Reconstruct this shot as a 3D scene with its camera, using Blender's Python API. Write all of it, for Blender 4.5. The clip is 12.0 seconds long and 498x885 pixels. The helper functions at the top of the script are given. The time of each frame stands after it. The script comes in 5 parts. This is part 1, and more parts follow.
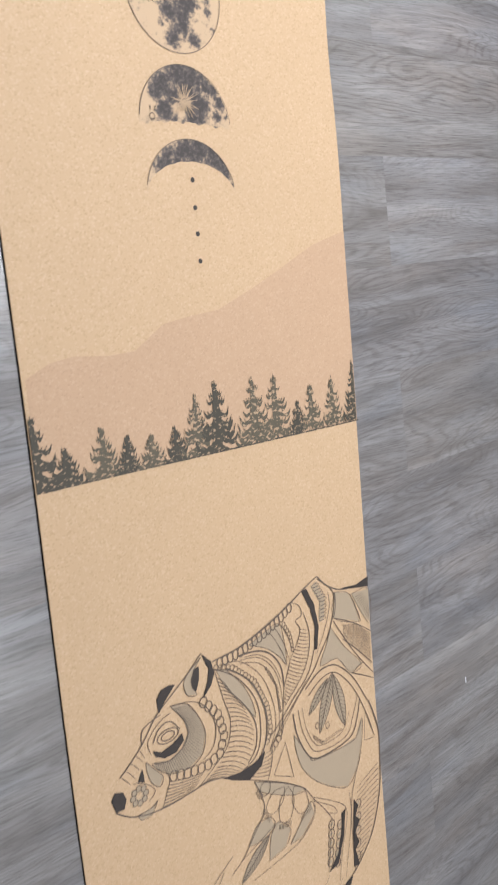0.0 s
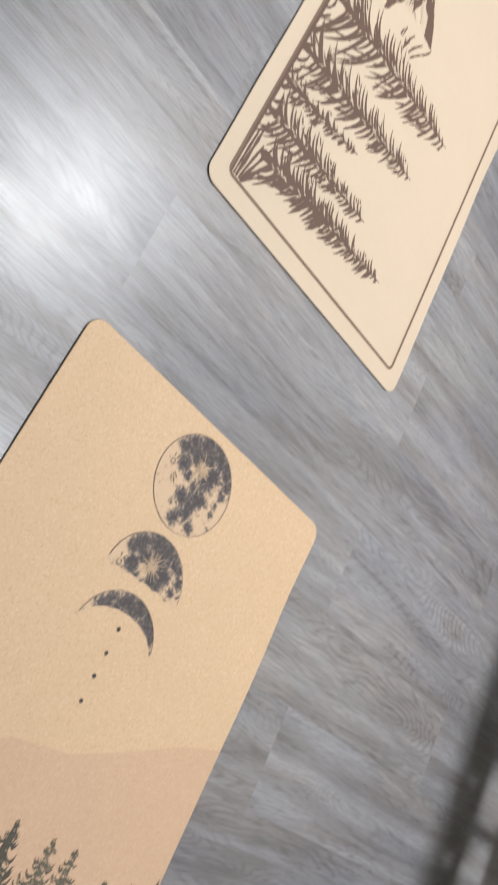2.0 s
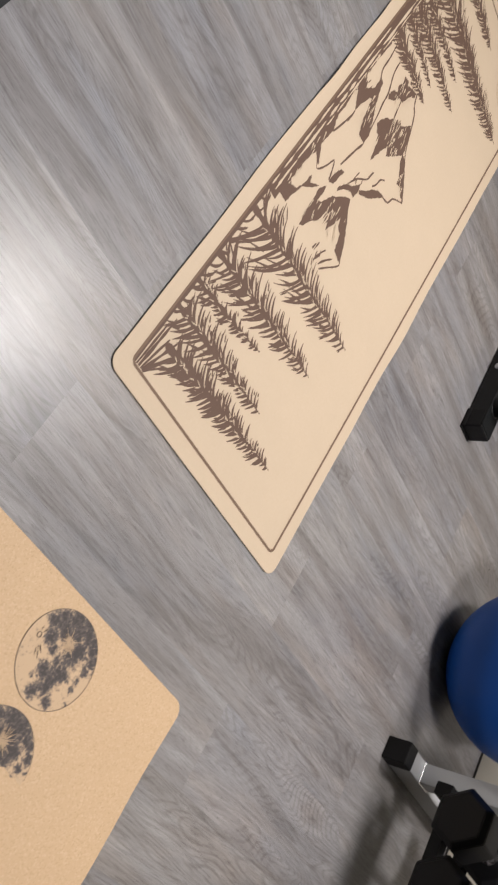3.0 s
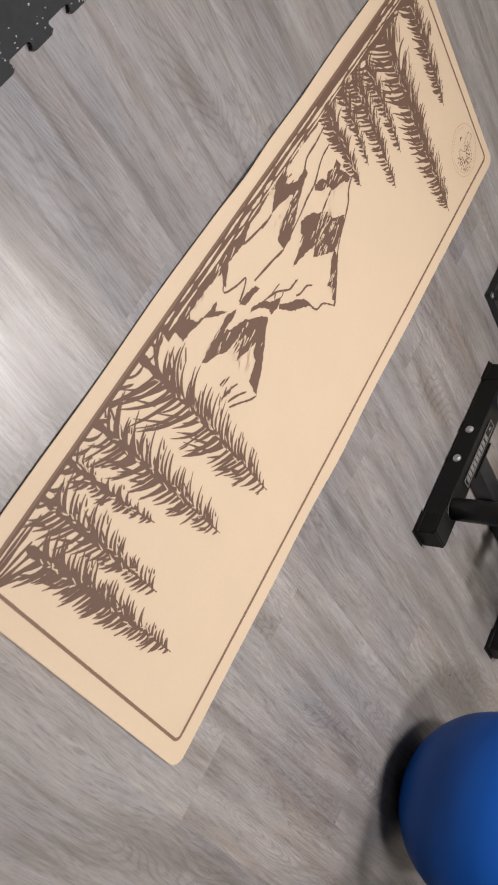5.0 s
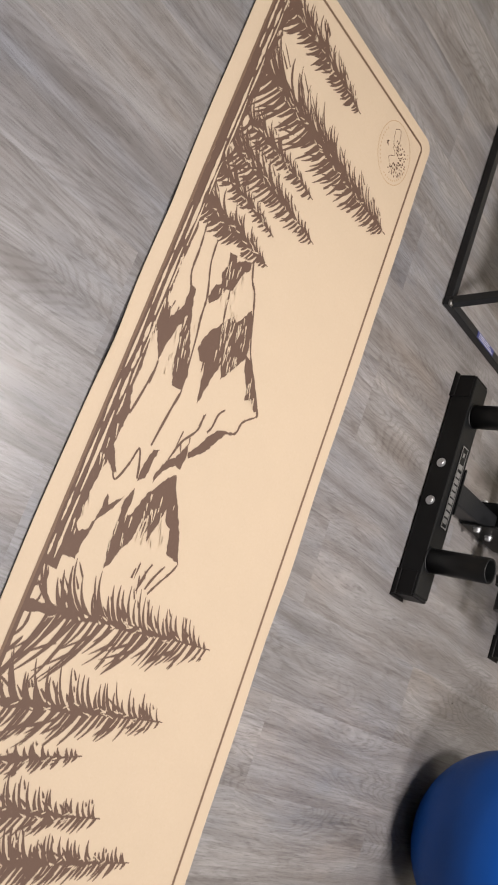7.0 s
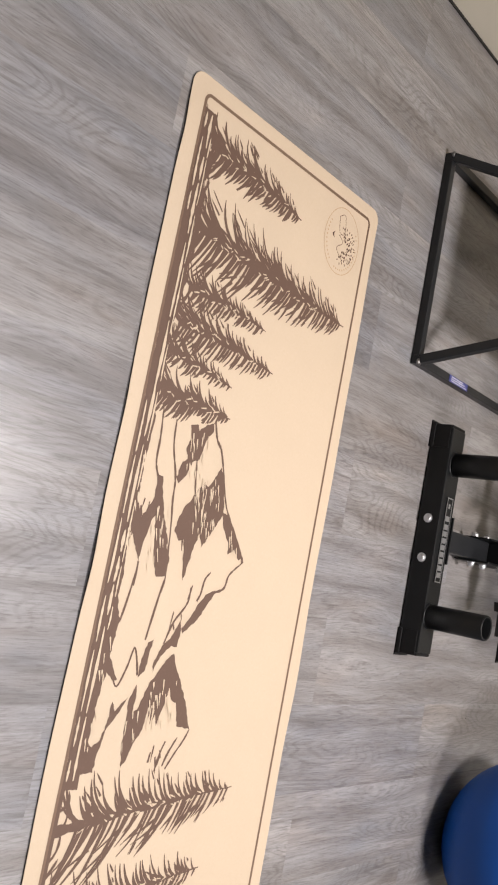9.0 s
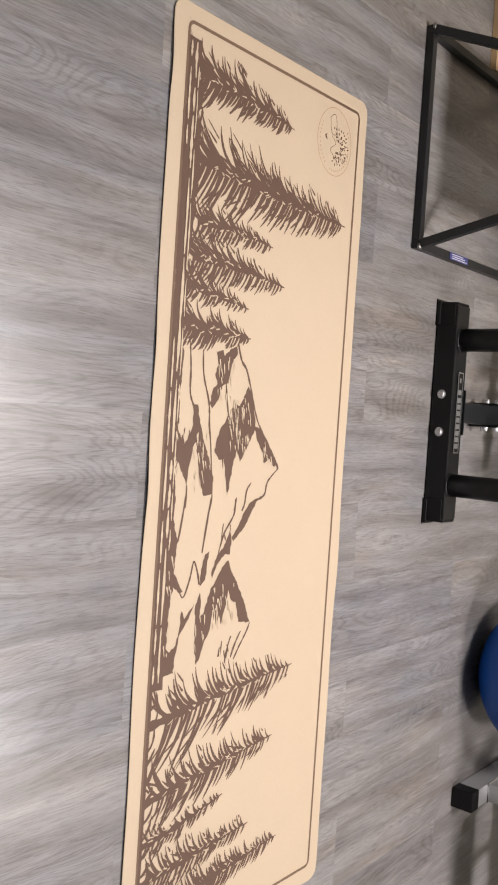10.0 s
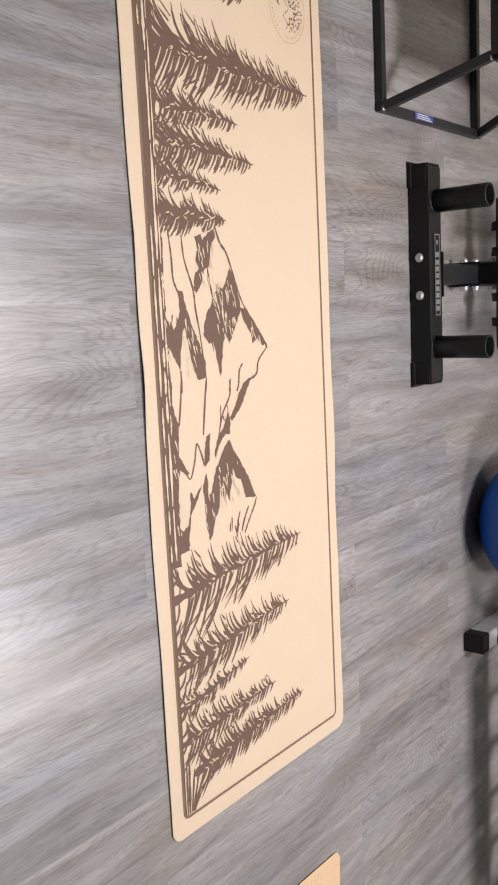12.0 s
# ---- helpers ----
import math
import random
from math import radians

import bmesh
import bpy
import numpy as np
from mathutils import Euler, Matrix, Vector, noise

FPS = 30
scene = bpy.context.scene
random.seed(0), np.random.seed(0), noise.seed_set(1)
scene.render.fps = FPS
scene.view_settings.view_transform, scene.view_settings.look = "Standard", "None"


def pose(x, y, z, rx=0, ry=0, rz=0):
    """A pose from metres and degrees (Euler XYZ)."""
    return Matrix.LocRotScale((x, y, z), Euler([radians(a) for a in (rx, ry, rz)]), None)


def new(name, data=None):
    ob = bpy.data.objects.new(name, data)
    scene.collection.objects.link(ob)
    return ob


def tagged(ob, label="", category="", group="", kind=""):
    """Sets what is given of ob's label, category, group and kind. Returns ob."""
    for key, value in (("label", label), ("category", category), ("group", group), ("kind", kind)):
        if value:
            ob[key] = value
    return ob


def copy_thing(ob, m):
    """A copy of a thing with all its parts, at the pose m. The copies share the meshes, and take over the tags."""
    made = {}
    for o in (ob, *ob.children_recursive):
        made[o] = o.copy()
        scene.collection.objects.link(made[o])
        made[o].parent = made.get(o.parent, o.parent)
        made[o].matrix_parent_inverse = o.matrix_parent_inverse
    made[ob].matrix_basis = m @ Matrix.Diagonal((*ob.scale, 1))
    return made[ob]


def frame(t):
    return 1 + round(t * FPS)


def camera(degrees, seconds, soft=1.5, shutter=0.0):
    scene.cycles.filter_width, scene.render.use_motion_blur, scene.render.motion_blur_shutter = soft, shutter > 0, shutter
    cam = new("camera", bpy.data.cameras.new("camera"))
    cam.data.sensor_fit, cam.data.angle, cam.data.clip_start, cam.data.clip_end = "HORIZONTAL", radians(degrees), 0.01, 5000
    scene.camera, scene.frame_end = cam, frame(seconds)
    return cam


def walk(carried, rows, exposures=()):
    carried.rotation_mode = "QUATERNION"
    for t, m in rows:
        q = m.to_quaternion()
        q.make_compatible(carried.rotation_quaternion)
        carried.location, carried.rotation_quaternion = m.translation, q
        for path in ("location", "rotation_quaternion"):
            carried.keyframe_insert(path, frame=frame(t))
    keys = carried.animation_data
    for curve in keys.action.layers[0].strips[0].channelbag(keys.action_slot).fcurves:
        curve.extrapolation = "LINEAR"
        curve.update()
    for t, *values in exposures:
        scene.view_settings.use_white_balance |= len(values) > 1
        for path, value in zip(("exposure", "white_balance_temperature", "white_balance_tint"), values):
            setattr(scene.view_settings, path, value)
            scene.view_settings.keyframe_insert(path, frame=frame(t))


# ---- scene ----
cam = camera(31.73, 12.0, soft=2.0, shutter=0.2)
# seconds, eye x y z, turn x y z
PATH = [
    (0, -0.5598, -0.8105, 0.9763, -4.35, -42.53, -8.59),
    (0.5, -0.6389, -0.8519, 1.023, -8.97, -41.93, -2.02),
    (1, -0.5765, -0.846, 1.032, -4.27, -42.43, 8.76),
    (1.5, -0.5379, -0.8535, 0.9929, -8.83, -43.15, 25.86),
    (2, -0.5732, -0.7998, 1.0276, -4.13, -45.16, 35.4),
    (2.5, -0.6217, -0.7432, 1.0687, -3.65, -45.38, 42.45),
    (3, -0.6441, -0.7067, 1.1154, -4, -49.82, 45.66),
    (3.2, -0.6495, -0.68, 1.1221, -4.69, -50.21, 47.43),
    (4.8, -0.7212, -0.2807, 1.0981, -7.06, -49.31, 46.89),
    (5, -0.6746, -0.2042, 1.0867, -5.65, -49.54, 43.87),
    (5.5, -0.6742, -0.0658, 1.0712, -9.47, -48.69, 44.31),
    (6, -0.7735, 0.0845, 1.0912, -8.38, -48.39, 36.09),
    (6.5, -0.812, 0.2429, 1.0885, -9.02, -48.98, 36.45),
    (7, -0.7613, 0.4536, 1.0691, -6.39, -48.47, 29.79),
    (7.2, -0.76, 0.5026, 1.0595, -5.43, -48.74, 28.17),
    (8.8, -0.9296, 0.9188, 1.0944, -5.7, -49.26, 17.52),
    (9, -0.9243, 0.9532, 1.0874, -5.24, -49.19, 16.82),
    (9.5, -0.97, 1.0224, 1.0854, -4.67, -49.34, 10.58),
    (10, -1.0552, 1.0563, 1.1104, -6.41, -49.88, 5.84),
    (10.5, -1.072, 1.0487, 1.1175, -3.03, -49.75, 0.59),
    (11, -1.0983, 1.0033, 1.1428, -2.27, -50.52, -5.01),
    (11.5, -1.1047, 1.004, 1.1424, -3.95, -51.2, -5.56),
    (12, -1.1004, 1.0232, 1.1377, -5.1, -51.21, -4.45),
]
EXPOSURES = [(0, -0.42, 5950, 10), (0.5, -0.42, 5850, 8), (1.0, -0.36, 5800, 8), (1.5, -0.50, 5950, 11), (2.0, -0.58, 6050, 9), (2.5, -0.78, 6400, 12), (3.0, -0.80, 6550, 13), (5.5, -0.78, 6720, 15),
             (7, -0.74, 6720, 14), (9, -0.52, 6600, 15), (9.5, -0.66, 6750, 15), (10.5, -0.60, 6620, 15), (11.0, -0.54, 6530, 15), (11.5, -0.52, 6470, 15), (12, -0.54, 6470, 15)]
walk(cam, [(t, pose(x, y, z, rx, ry, rz)) for t, x, y, z, rx, ry, rz in PATH], EXPOSURES)

# ---- world and lamps ----
world = bpy.data.worlds.new("world")
scene.world = world
world.use_nodes = True
world.node_tree.nodes["Background"].inputs[0].default_value = (0.5, 0.5, 0.5, 1)
world.node_tree.nodes["Background"].inputs[1].default_value = 0.002

ROOM = (-2.6, 1.833, -3.0, 2.380, 2.42)   # west, east, south, north, ceiling


def area_lamp(name, x, y, z, w, d, watts, spread, colour):
    data = bpy.data.lights.new(name, "AREA")
    data.shape, data.size, data.size_y = "RECTANGLE", w, d
    data.energy, data.color, data.spread = watts, colour, radians(spread)
    ob = new(name, data)
    ob.matrix_world = pose(x, y, z)
    return ob


# The first two lamps follow floor glare; the last two are added fill.
LAMPS = [(0.70, 1.10, 0.46, 0.30, 50, 140, (1.0, 0.975, 0.945)), (0.85, -0.38, 0.46, 0.30, 40, 140, (1.0, 0.975, 0.945)),
         (0.30, -2.00, 0.46, 0.30, 13, 100, (1.0, 0.975, 0.945)), (-0.98, 0.90, 0.46, 0.30, 15, 82, (0.97, 0.98, 1.0))]
for lx, ly, lw, ld, watts, spread, colour in LAMPS:
    area_lamp("ceiling_and_fill_light", lx, ly, ROOM[4] - 0.05, lw, ld, watts, spread, colour)


# ---- materials ----
class Nodes:
    """A short way to wire a material."""

    def __init__(self, name, rough=0.5, metal=0.0, spec=0.5):
        self.mat = bpy.data.materials.new(name)
        self.mat.use_nodes = True
        self.tree = self.mat.node_tree
        self.bsdf = self.tree.nodes["Principled BSDF"]
        self.bsdf.inputs["Roughness"].default_value = rough
        self.bsdf.inputs["Metallic"].default_value = metal
        self.bsdf.inputs["Specular IOR Level"].default_value = spec

    def node(self, kind, **sockets):
        n = self.tree.nodes.new(kind)
        for key, value in sockets.items():
            self.put(n.inputs[key.replace("_", " ")], value)
        return n

    def put(self, socket, value):
        if isinstance(value, bpy.types.NodeSocket):
            self.tree.links.new(value, socket)
        else:
            socket.default_value = value

    def coords(self, scale=(1, 1, 1), random_shift=0.0):
        out = self.tree.nodes.new("ShaderNodeTexCoord").outputs["Object"]
        if random_shift:
            info = self.tree.nodes.new("ShaderNodeObjectInfo")
            shift = self.node("ShaderNodeVectorMath")
            shift.operation = "SCALE"
            shift.inputs[0].default_value = (1.0, 0.37, 0.71)
            self.put(shift.inputs["Scale"], self.maths("MULTIPLY", info.outputs["Random"], random_shift))
            added = self.node("ShaderNodeVectorMath")
            self.put(added.inputs[0], out)
            self.put(added.inputs[1], shift.outputs[0])
            out = added.outputs[0]
        m = self.node("ShaderNodeMapping", Vector=out, Scale=scale)
        return m.outputs[0]

    def random(self):
        return self.tree.nodes.new("ShaderNodeObjectInfo").outputs["Random"]

    def noise(self, vector, scale, detail=4.0, rough=0.55, distort=0.0):
        n = self.node("ShaderNodeTexNoise", Vector=vector, Scale=scale, Detail=detail, Roughness=rough, Distortion=distort)
        return n.outputs["Fac"]

    def maths(self, op, a, b=0.0, c=0.0):
        n = self.tree.nodes.new("ShaderNodeMath")
        n.operation = op
        for socket, value in zip(n.inputs, (a, b, c)):
            self.put(socket, value)
        return n.outputs[0]

    def ramp(self, fac, stops, ease="LINEAR"):
        n = self.node("ShaderNodeValToRGB", Fac=fac)
        n.color_ramp.interpolation = ease
        e = n.color_ramp.elements
        while len(e) < len(stops):
            e.new(0.5)
        for el, (at, col) in zip(e, stops):
            el.position = at
            el.color = (*col, 1) if len(col) == 3 else col
        return n.outputs["Color"]

    def mix(self, fac, a, b, blend="MIX"):
        n = self.tree.nodes.new("ShaderNodeMix")
        n.data_type, n.blend_type = "RGBA", blend
        self.put(n.inputs[0], fac)
        self.put(n.inputs[6], a)
        self.put(n.inputs[7], b)
        return n.outputs[2]

    def colour(self, value):
        self.put(self.bsdf.inputs["Base Color"], value)
        return self

    def roughness(self, value):
        self.put(self.bsdf.inputs["Roughness"], value)
        return self

    def bump(self, height, strength=0.3, distance=0.001):
        n = self.node("ShaderNodeBump", Height=height, Strength=strength, Distance=distance)
        self.put(self.bsdf.inputs["Normal"], n.outputs[0])
        return self


def grey(v):
    return (v, v, v)


def floor_material():
    """Grey-washed oak print with brushed grain; each plank differs in tone."""
    n = Nodes("grey_oak_vinyl", rough=0.4, spec=0.75)
    long = n.coords((1, 1, 1), 53.0)
    warp = n.noise(n.coords((2.0, 7, 1), 53.0), 1.0, 3, 0.5)
    spots = n.node("ShaderNodeTexVoronoi", Vector=n.node("ShaderNodeMapping", Vector=long, Scale=(1.9, 6.5, 1)).outputs[0], Scale=1.0)
    near = n.maths("POWER", 2.718, n.maths("MULTIPLY", n.maths("POWER", spots.outputs["Distance"], 2.0), -9.0))
    centre_y = n.maths("DIVIDE", n.node("ShaderNodeSeparateXYZ", Vector=spots.outputs["Position"]).outputs[1], 6.5)
    pull = n.maths("MULTIPLY", n.maths("SUBTRACT", centre_y, n.node("ShaderNodeSeparateXYZ", Vector=long).outputs[1]), n.maths("MULTIPLY", near, 0.75))
    sway = n.node("ShaderNodeVectorMath")
    n.put(sway.inputs[0], long)
    off = n.node("ShaderNodeCombineXYZ", Y=n.maths("ADD", pull, n.maths("MULTIPLY", n.maths("SUBTRACT", warp, 0.5), 0.026)))
    n.put(sway.inputs[1], off.outputs[0])
    wavy = sway.outputs[0]

    def stretched(sx, sy):
        return n.node("ShaderNodeMapping", Vector=wavy, Scale=(sx, sy, 1)).outputs[0]

    band = n.noise(stretched(2.1, 24), 1.0, 3, 0.5, 0.4)
    broad = n.noise(stretched(5.0, 70), 1.0, 5, 0.62, 0.5)
    streak = n.noise(stretched(9, 260), 1.0, 6, 0.68)
    fine = n.noise(stretched(26, 600), 1.0, 5, 0.68)
    knot = n.ramp(spots.outputs["Distance"], [(0.0, grey(1)), (0.07, grey(0.7)), (0.17, grey(0))])
    rare = n.maths("GREATER_THAN", n.node("ShaderNodeSeparateColor", Color=spots.outputs["Color"]).outputs[0], 0.45)
    tone = n.ramp(n.random(), [(0, (0.208, 0.201, 0.203)), (0.2, (0.231, 0.220, 0.213)), (0.4, (0.214, 0.209, 0.214)), (0.6, (0.245, 0.235, 0.230)), (0.8, (0.220, 0.209, 0.204)), (1, (0.226, 0.222, 0.228))])
    c = n.mix(n.ramp(band, [(0.36, grey(0)), (0.62, grey(1))]), n.mix(1.0, tone, (0.85, 0.825, 0.815, 1), "MULTIPLY"), n.mix(1.0, tone, (1.22, 1.23, 1.25, 1), "MULTIPLY"))
    c = n.mix(n.ramp(broad, [(0.32, grey(0.65)), (0.48, grey(0))]), c, n.mix(1.0, c, (0.70, 0.67, 0.65, 1), "MULTIPLY"))
    c = n.mix(n.ramp(streak, [(0.48, grey(0)), (0.66, grey(0.52))]), c, n.mix(1.0, c, (1.30, 1.30, 1.31, 1), "MULTIPLY"))
    c = n.mix(n.ramp(streak, [(0.32, grey(0.50)), (0.46, grey(0))]), c, n.mix(1.0, c, (0.68, 0.67, 0.66, 1), "MULTIPLY"))
    c = n.mix(n.ramp(fine, [(0.38, grey(0.80)), (0.49, grey(0))]), c, n.mix(1.0, c, (0.62, 0.61, 0.61, 1), "MULTIPLY"))
    c = n.mix(n.maths("MULTIPLY", n.maths("MULTIPLY", knot, rare), 0.58), c, (0.13, 0.112, 0.105, 1))
    arcs = n.maths("SINE", n.maths("MULTIPLY", n.noise(stretched(1.7, 10), 1.0, 2, 0.35), 250.0))
    where = n.ramp(n.noise(n.coords((1.1, 5, 1), 53.0), 1.0, 2, 0.5), [(0.40, grey(0)), (0.57, grey(1))])
    c = n.mix(n.maths("MULTIPLY", n.ramp(arcs, [(0.1, grey(0)), (0.95, grey(0.58))]), where), c, n.mix(1.0, c, (0.70, 0.68, 0.66, 1), "MULTIPLY"))
    haze = n.noise(stretched(2.6, 9), 1.0, 4, 0.6)
    c = n.mix(n.ramp(haze, [(0.30, grey(0.8)), (0.47, grey(0))]), c, n.mix(1.0, c, (0.86, 0.91, 0.98, 1), "MULTIPLY"))
    c = n.mix(n.ramp(haze, [(0.53, grey(0)), (0.70, grey(0.8))]), c, n.mix(1.0, c, (1.20, 1.14, 1.08, 1), "MULTIPLY"))
    scuff = n.noise(n.coords((1, 1, 1), 11.0), 7.0, 5, 0.6)
    n.colour(c)
    n.roughness(n.maths("MULTIPLY_ADD", scuff, 0.14, 0.24))
    n.bump(n.maths("ADD", n.maths("MULTIPLY", fine, 0.5), n.maths("MULTIPLY", streak, 0.8)), 0.35, 0.0006)
    return n.mat


def cork_material(name, dark, base, light, speck, strength):
    """Pressed cork: fine granules with some darker and paler flakes."""
    n = Nodes(name, rough=0.62, spec=0.3)
    v = n.coords()
    cells = n.node("ShaderNodeTexVoronoi", Vector=v, Scale=speck)
    tint = n.node("ShaderNodeSeparateColor", Color=cells.outputs["Color"])
    c = n.ramp(tint.outputs[0], [(0.0, dark), (0.22, base), (0.78, base), (1.0, light)])
    cloud = n.noise(v, 9.0, 5, 0.6)
    c = n.mix(strength, (*base, 1), c)
    c = n.mix(n.ramp(n.noise(v, speck * 0.45, 2, 0.5), [(0.58, grey(0)), (0.72, grey(strength * 0.7))]), c, (*light, 1))
    c = n.mix(n.ramp(cloud, [(0.35, grey(0)), (0.75, grey(0.30))]), c, (*[a * 0.90 for a in base], 1))
    n.colour(c)
    n.bump(n.noise(v, speck, 3, 0.6), 0.12, 0.0005)
    return n.mat


def ink_material(name, colour, fade, rough=0.6, bare=None, cover=0.6):
    """Printed ink, a little worn and uneven."""
    n = Nodes(name, rough=rough, spec=0.3)
    v = n.coords()
    wear = n.noise(v, 160.0, 3, 0.6)
    cloud = n.noise(v, 14.0, 4, 0.6)
    c = n.mix(n.ramp(wear, [(0.55, grey(0)), (0.8, grey(0.35))]), (*colour, 1), (*fade, 1))
    c = n.mix(n.maths("MULTIPLY", cloud, 0.25), c, (*fade, 1))
    if bare:
        gaps = n.noise(n.coords((1.0, 1.5, 1)), 150.0, 3, 0.6)
        c = n.mix(n.ramp(gaps, [(cover - 0.03, grey(0)), (cover + 0.03, grey(1))]), c, (*bare, 1))
    n.colour(c)
    return n.mat


def moon_material(name, cx, cy, radius):
    """A printed moon: dark seas and bare uplands with broken edges, about the middle (cx, cy)."""
    n = Nodes(name, rough=0.6, spec=0.3)
    v = n.coords()
    ragged = n.node("ShaderNodeTexNoise", Vector=v, Scale=75.0, Detail=4.0, Roughness=0.65)
    shift = n.node("ShaderNodeVectorMath")
    shift.operation = "MULTIPLY_ADD"
    n.put(shift.inputs[0], ragged.outputs["Color"])
    shift.inputs[1].default_value = (0.020, 0.020, 0.0)
    off = n.node("ShaderNodeVectorMath")
    n.put(off.inputs[0], v)
    off.inputs[1].default_value = (-cx - 0.0105, -cy - 0.0085, 0)
    n.put(shift.inputs[2], off.outputs[0])

    def highest(places):
        top = None
        for x, y, r in places:
            away = n.node("ShaderNodeVectorMath")
            away.operation = "DISTANCE"
            n.put(away.inputs[0], shift.outputs[0])
            away.inputs[1].default_value = (x * radius, y * radius, 0)
            one = n.maths("MULTIPLY_ADD", away.outputs["Value"], -1 / (0.86 * r * radius), 1.0)
            top = one if top is None else n.maths("MAXIMUM", top, one)
        return top

    seas, bare = highest(MOON_SEAS), n.maths("MAXIMUM", highest(MOON_UPLANDS), 0.0)
    fine = n.maths("SUBTRACT", n.noise(v, 190.0, 5, 0.68), 0.5)
    field = n.maths("MAXIMUM", seas, -0.75)
    field = n.maths("SUBTRACT", field, n.maths("MULTIPLY", bare, 1.1))
    field = n.maths("MINIMUM", field, 0.42)
    field = n.maths("MULTIPLY_ADD", fine, 2.3, field)
    veil = n.maths("SUBTRACT", n.noise(v, 62.0, 4, 0.6, 0.8), 0.5)
    field = n.maths("MULTIPLY_ADD", veil, 1.9, field)
    c = n.ramp(n.maths("MULTIPLY_ADD", field, 0.5, 0.5), [(0.16, (0.56, 0.40, 0.255)), (0.32, (0.44, 0.318, 0.21)), (0.45, (0.24, 0.18, 0.135)), (0.55, (0.125, 0.103, 0.092)), (0.75, (0.066, 0.056, 0.054))])
    n.colour(c)
    return n.mat


# seas and uplands of the printed moons: place in the disc and size, in radii
MOON_SEAS = [(-0.43, 0.66, 0.25), (-0.12, 0.86, 0.25), (0.19, 0.83, 0.26), (0.45, 0.75, 0.24), (-0.61, 0.55, 0.18), (-0.44, 0.25, 0.22), (-0.25, 0.12, 0.13), (0.07, 0.64, 0.22), (-0.24, 0.50, 0.19), (0.33, 0.39, 0.25), (0.20, 0.12, 0.22), (0.01, -0.04, 0.13), (0.65, 0.64, 0.17), (0.78, 0.46, 0.15), (0.71, 0.21, 0.11), (0.69, -0.03, 0.10), (0.70, -0.22, 0.08), (-0.14, -0.33, 0.21), (0.11, -0.32, 0.25), (0.32, -0.17, 0.17), (0.06, -0.50, 0.22), (-0.06, -0.73, 0.17), (0.18, -0.11, 0.13), (0.35, -0.74, 0.13), (0.80, -0.53, 0.07), (-0.08, -0.88, 0.08), (0.92, 0.24, 0.07), (-0.33, -0.52, 0.07), (0.52, 0.19, 0.05)]
MOON_UPLANDS = [(-0.75, 0.27, 0.21), (-0.22, -0.55, 0.12), (0.46, 0.60, 0.08), (0.50, 0.27, 0.09), (-0.00, 0.39, 0.12), (-0.38, 0.73, 0.10), (-0.19, 0.25, 0.08), (0.45, -0.28, 0.12), (-0.51, -0.07, 0.19), (-0.54, -0.42, 0.26)]


def plain_material(name, colour, rough, metal=0.0, grain=60.0, vary=0.12, bump=0.0, spec=0.5):
    n = Nodes(name, rough=rough, metal=metal, spec=spec)
    v = n.coords()
    big, small = n.noise(v, grain * 0.12, 4, 0.6), n.noise(v, grain, 4, 0.6)
    c = n.mix(n.maths("MULTIPLY", big, vary * 2), (*colour, 1), (*[a * (1 - vary * 2) for a in colour], 1))
    c = n.mix(n.maths("MULTIPLY", small, vary), c, (*[min(1, a * 1.5 + 0.004) for a in colour], 1))
    n.colour(c)
    n.roughness(n.maths("MULTIPLY_ADD", small, 0.18, rough - 0.09))
    if bump:
        n.bump(small, bump, 0.001)
    return n.mat


def rubber_tile_material():
    """Black crumb rubber with pale flecks."""
    n = Nodes("crumb_rubber", rough=0.8, spec=0.3)
    v = n.coords()
    cells = n.node("ShaderNodeTexVoronoi", Vector=v, Scale=430.0)
    pick = n.node("ShaderNodeSeparateColor", Color=cells.outputs["Color"])
    fleck = n.maths("GREATER_THAN", pick.outputs[0], 0.986)
    c = n.mix(n.noise(v, 40, 4, 0.6), (0.014, 0.015, 0.017, 1), (0.030, 0.032, 0.035, 1))
    c = n.mix(fleck, c, (0.34, 0.35, 0.36, 1))
    n.colour(c)
    n.bump(n.noise(v, 260, 3, 0.6), 0.5, 0.001)
    return n.mat


def glow_material(name, colour, strength):
    n = Nodes(name, rough=0.4)
    n.colour((*colour, 1))
    n.bsdf.inputs["Emission Color"].default_value = (*colour, 1)
    n.bsdf.inputs["Emission Strength"].default_value = strength
    return n.mat


FLOOR = floor_material()
CORK = cork_material("pressed_cork", (0.45, 0.298, 0.160), (0.588, 0.410, 0.250), (0.69, 0.52, 0.350), 380.0, 0.48)
CORK_TINT = cork_material("cork_with_wash", (0.43, 0.28, 0.175), (0.540, 0.362, 0.232), (0.63, 0.45, 0.31), 380.0, 0.42)
TAN = cork_material("smooth_tan_cork", (0.525, 0.410, 0.292), (0.562, 0.447, 0.325), (0.592, 0.480, 0.362), 300.0, 0.25)
INK_BROWN = ink_material("brown_ink", (0.112, 0.066, 0.047), (0.170, 0.104, 0.075))
INK_BLACK = ink_material("black_ink", (0.040, 0.034, 0.032), (0.13, 0.098, 0.078))
INK_GREY = ink_material("grey_green_ink", (0.410, 0.325, 0.228), (0.48, 0.36, 0.24))
INK_TREE = ink_material("dark_green_ink", (0.066, 0.060, 0.047), (0.12, 0.10, 0.072), bare=(0.44, 0.31, 0.20), cover=0.615)
INK_TREE_PALE = ink_material("pale_green_ink", (0.105, 0.092, 0.067), (0.20, 0.155, 0.10), bare=(0.46, 0.325, 0.21), cover=0.58)
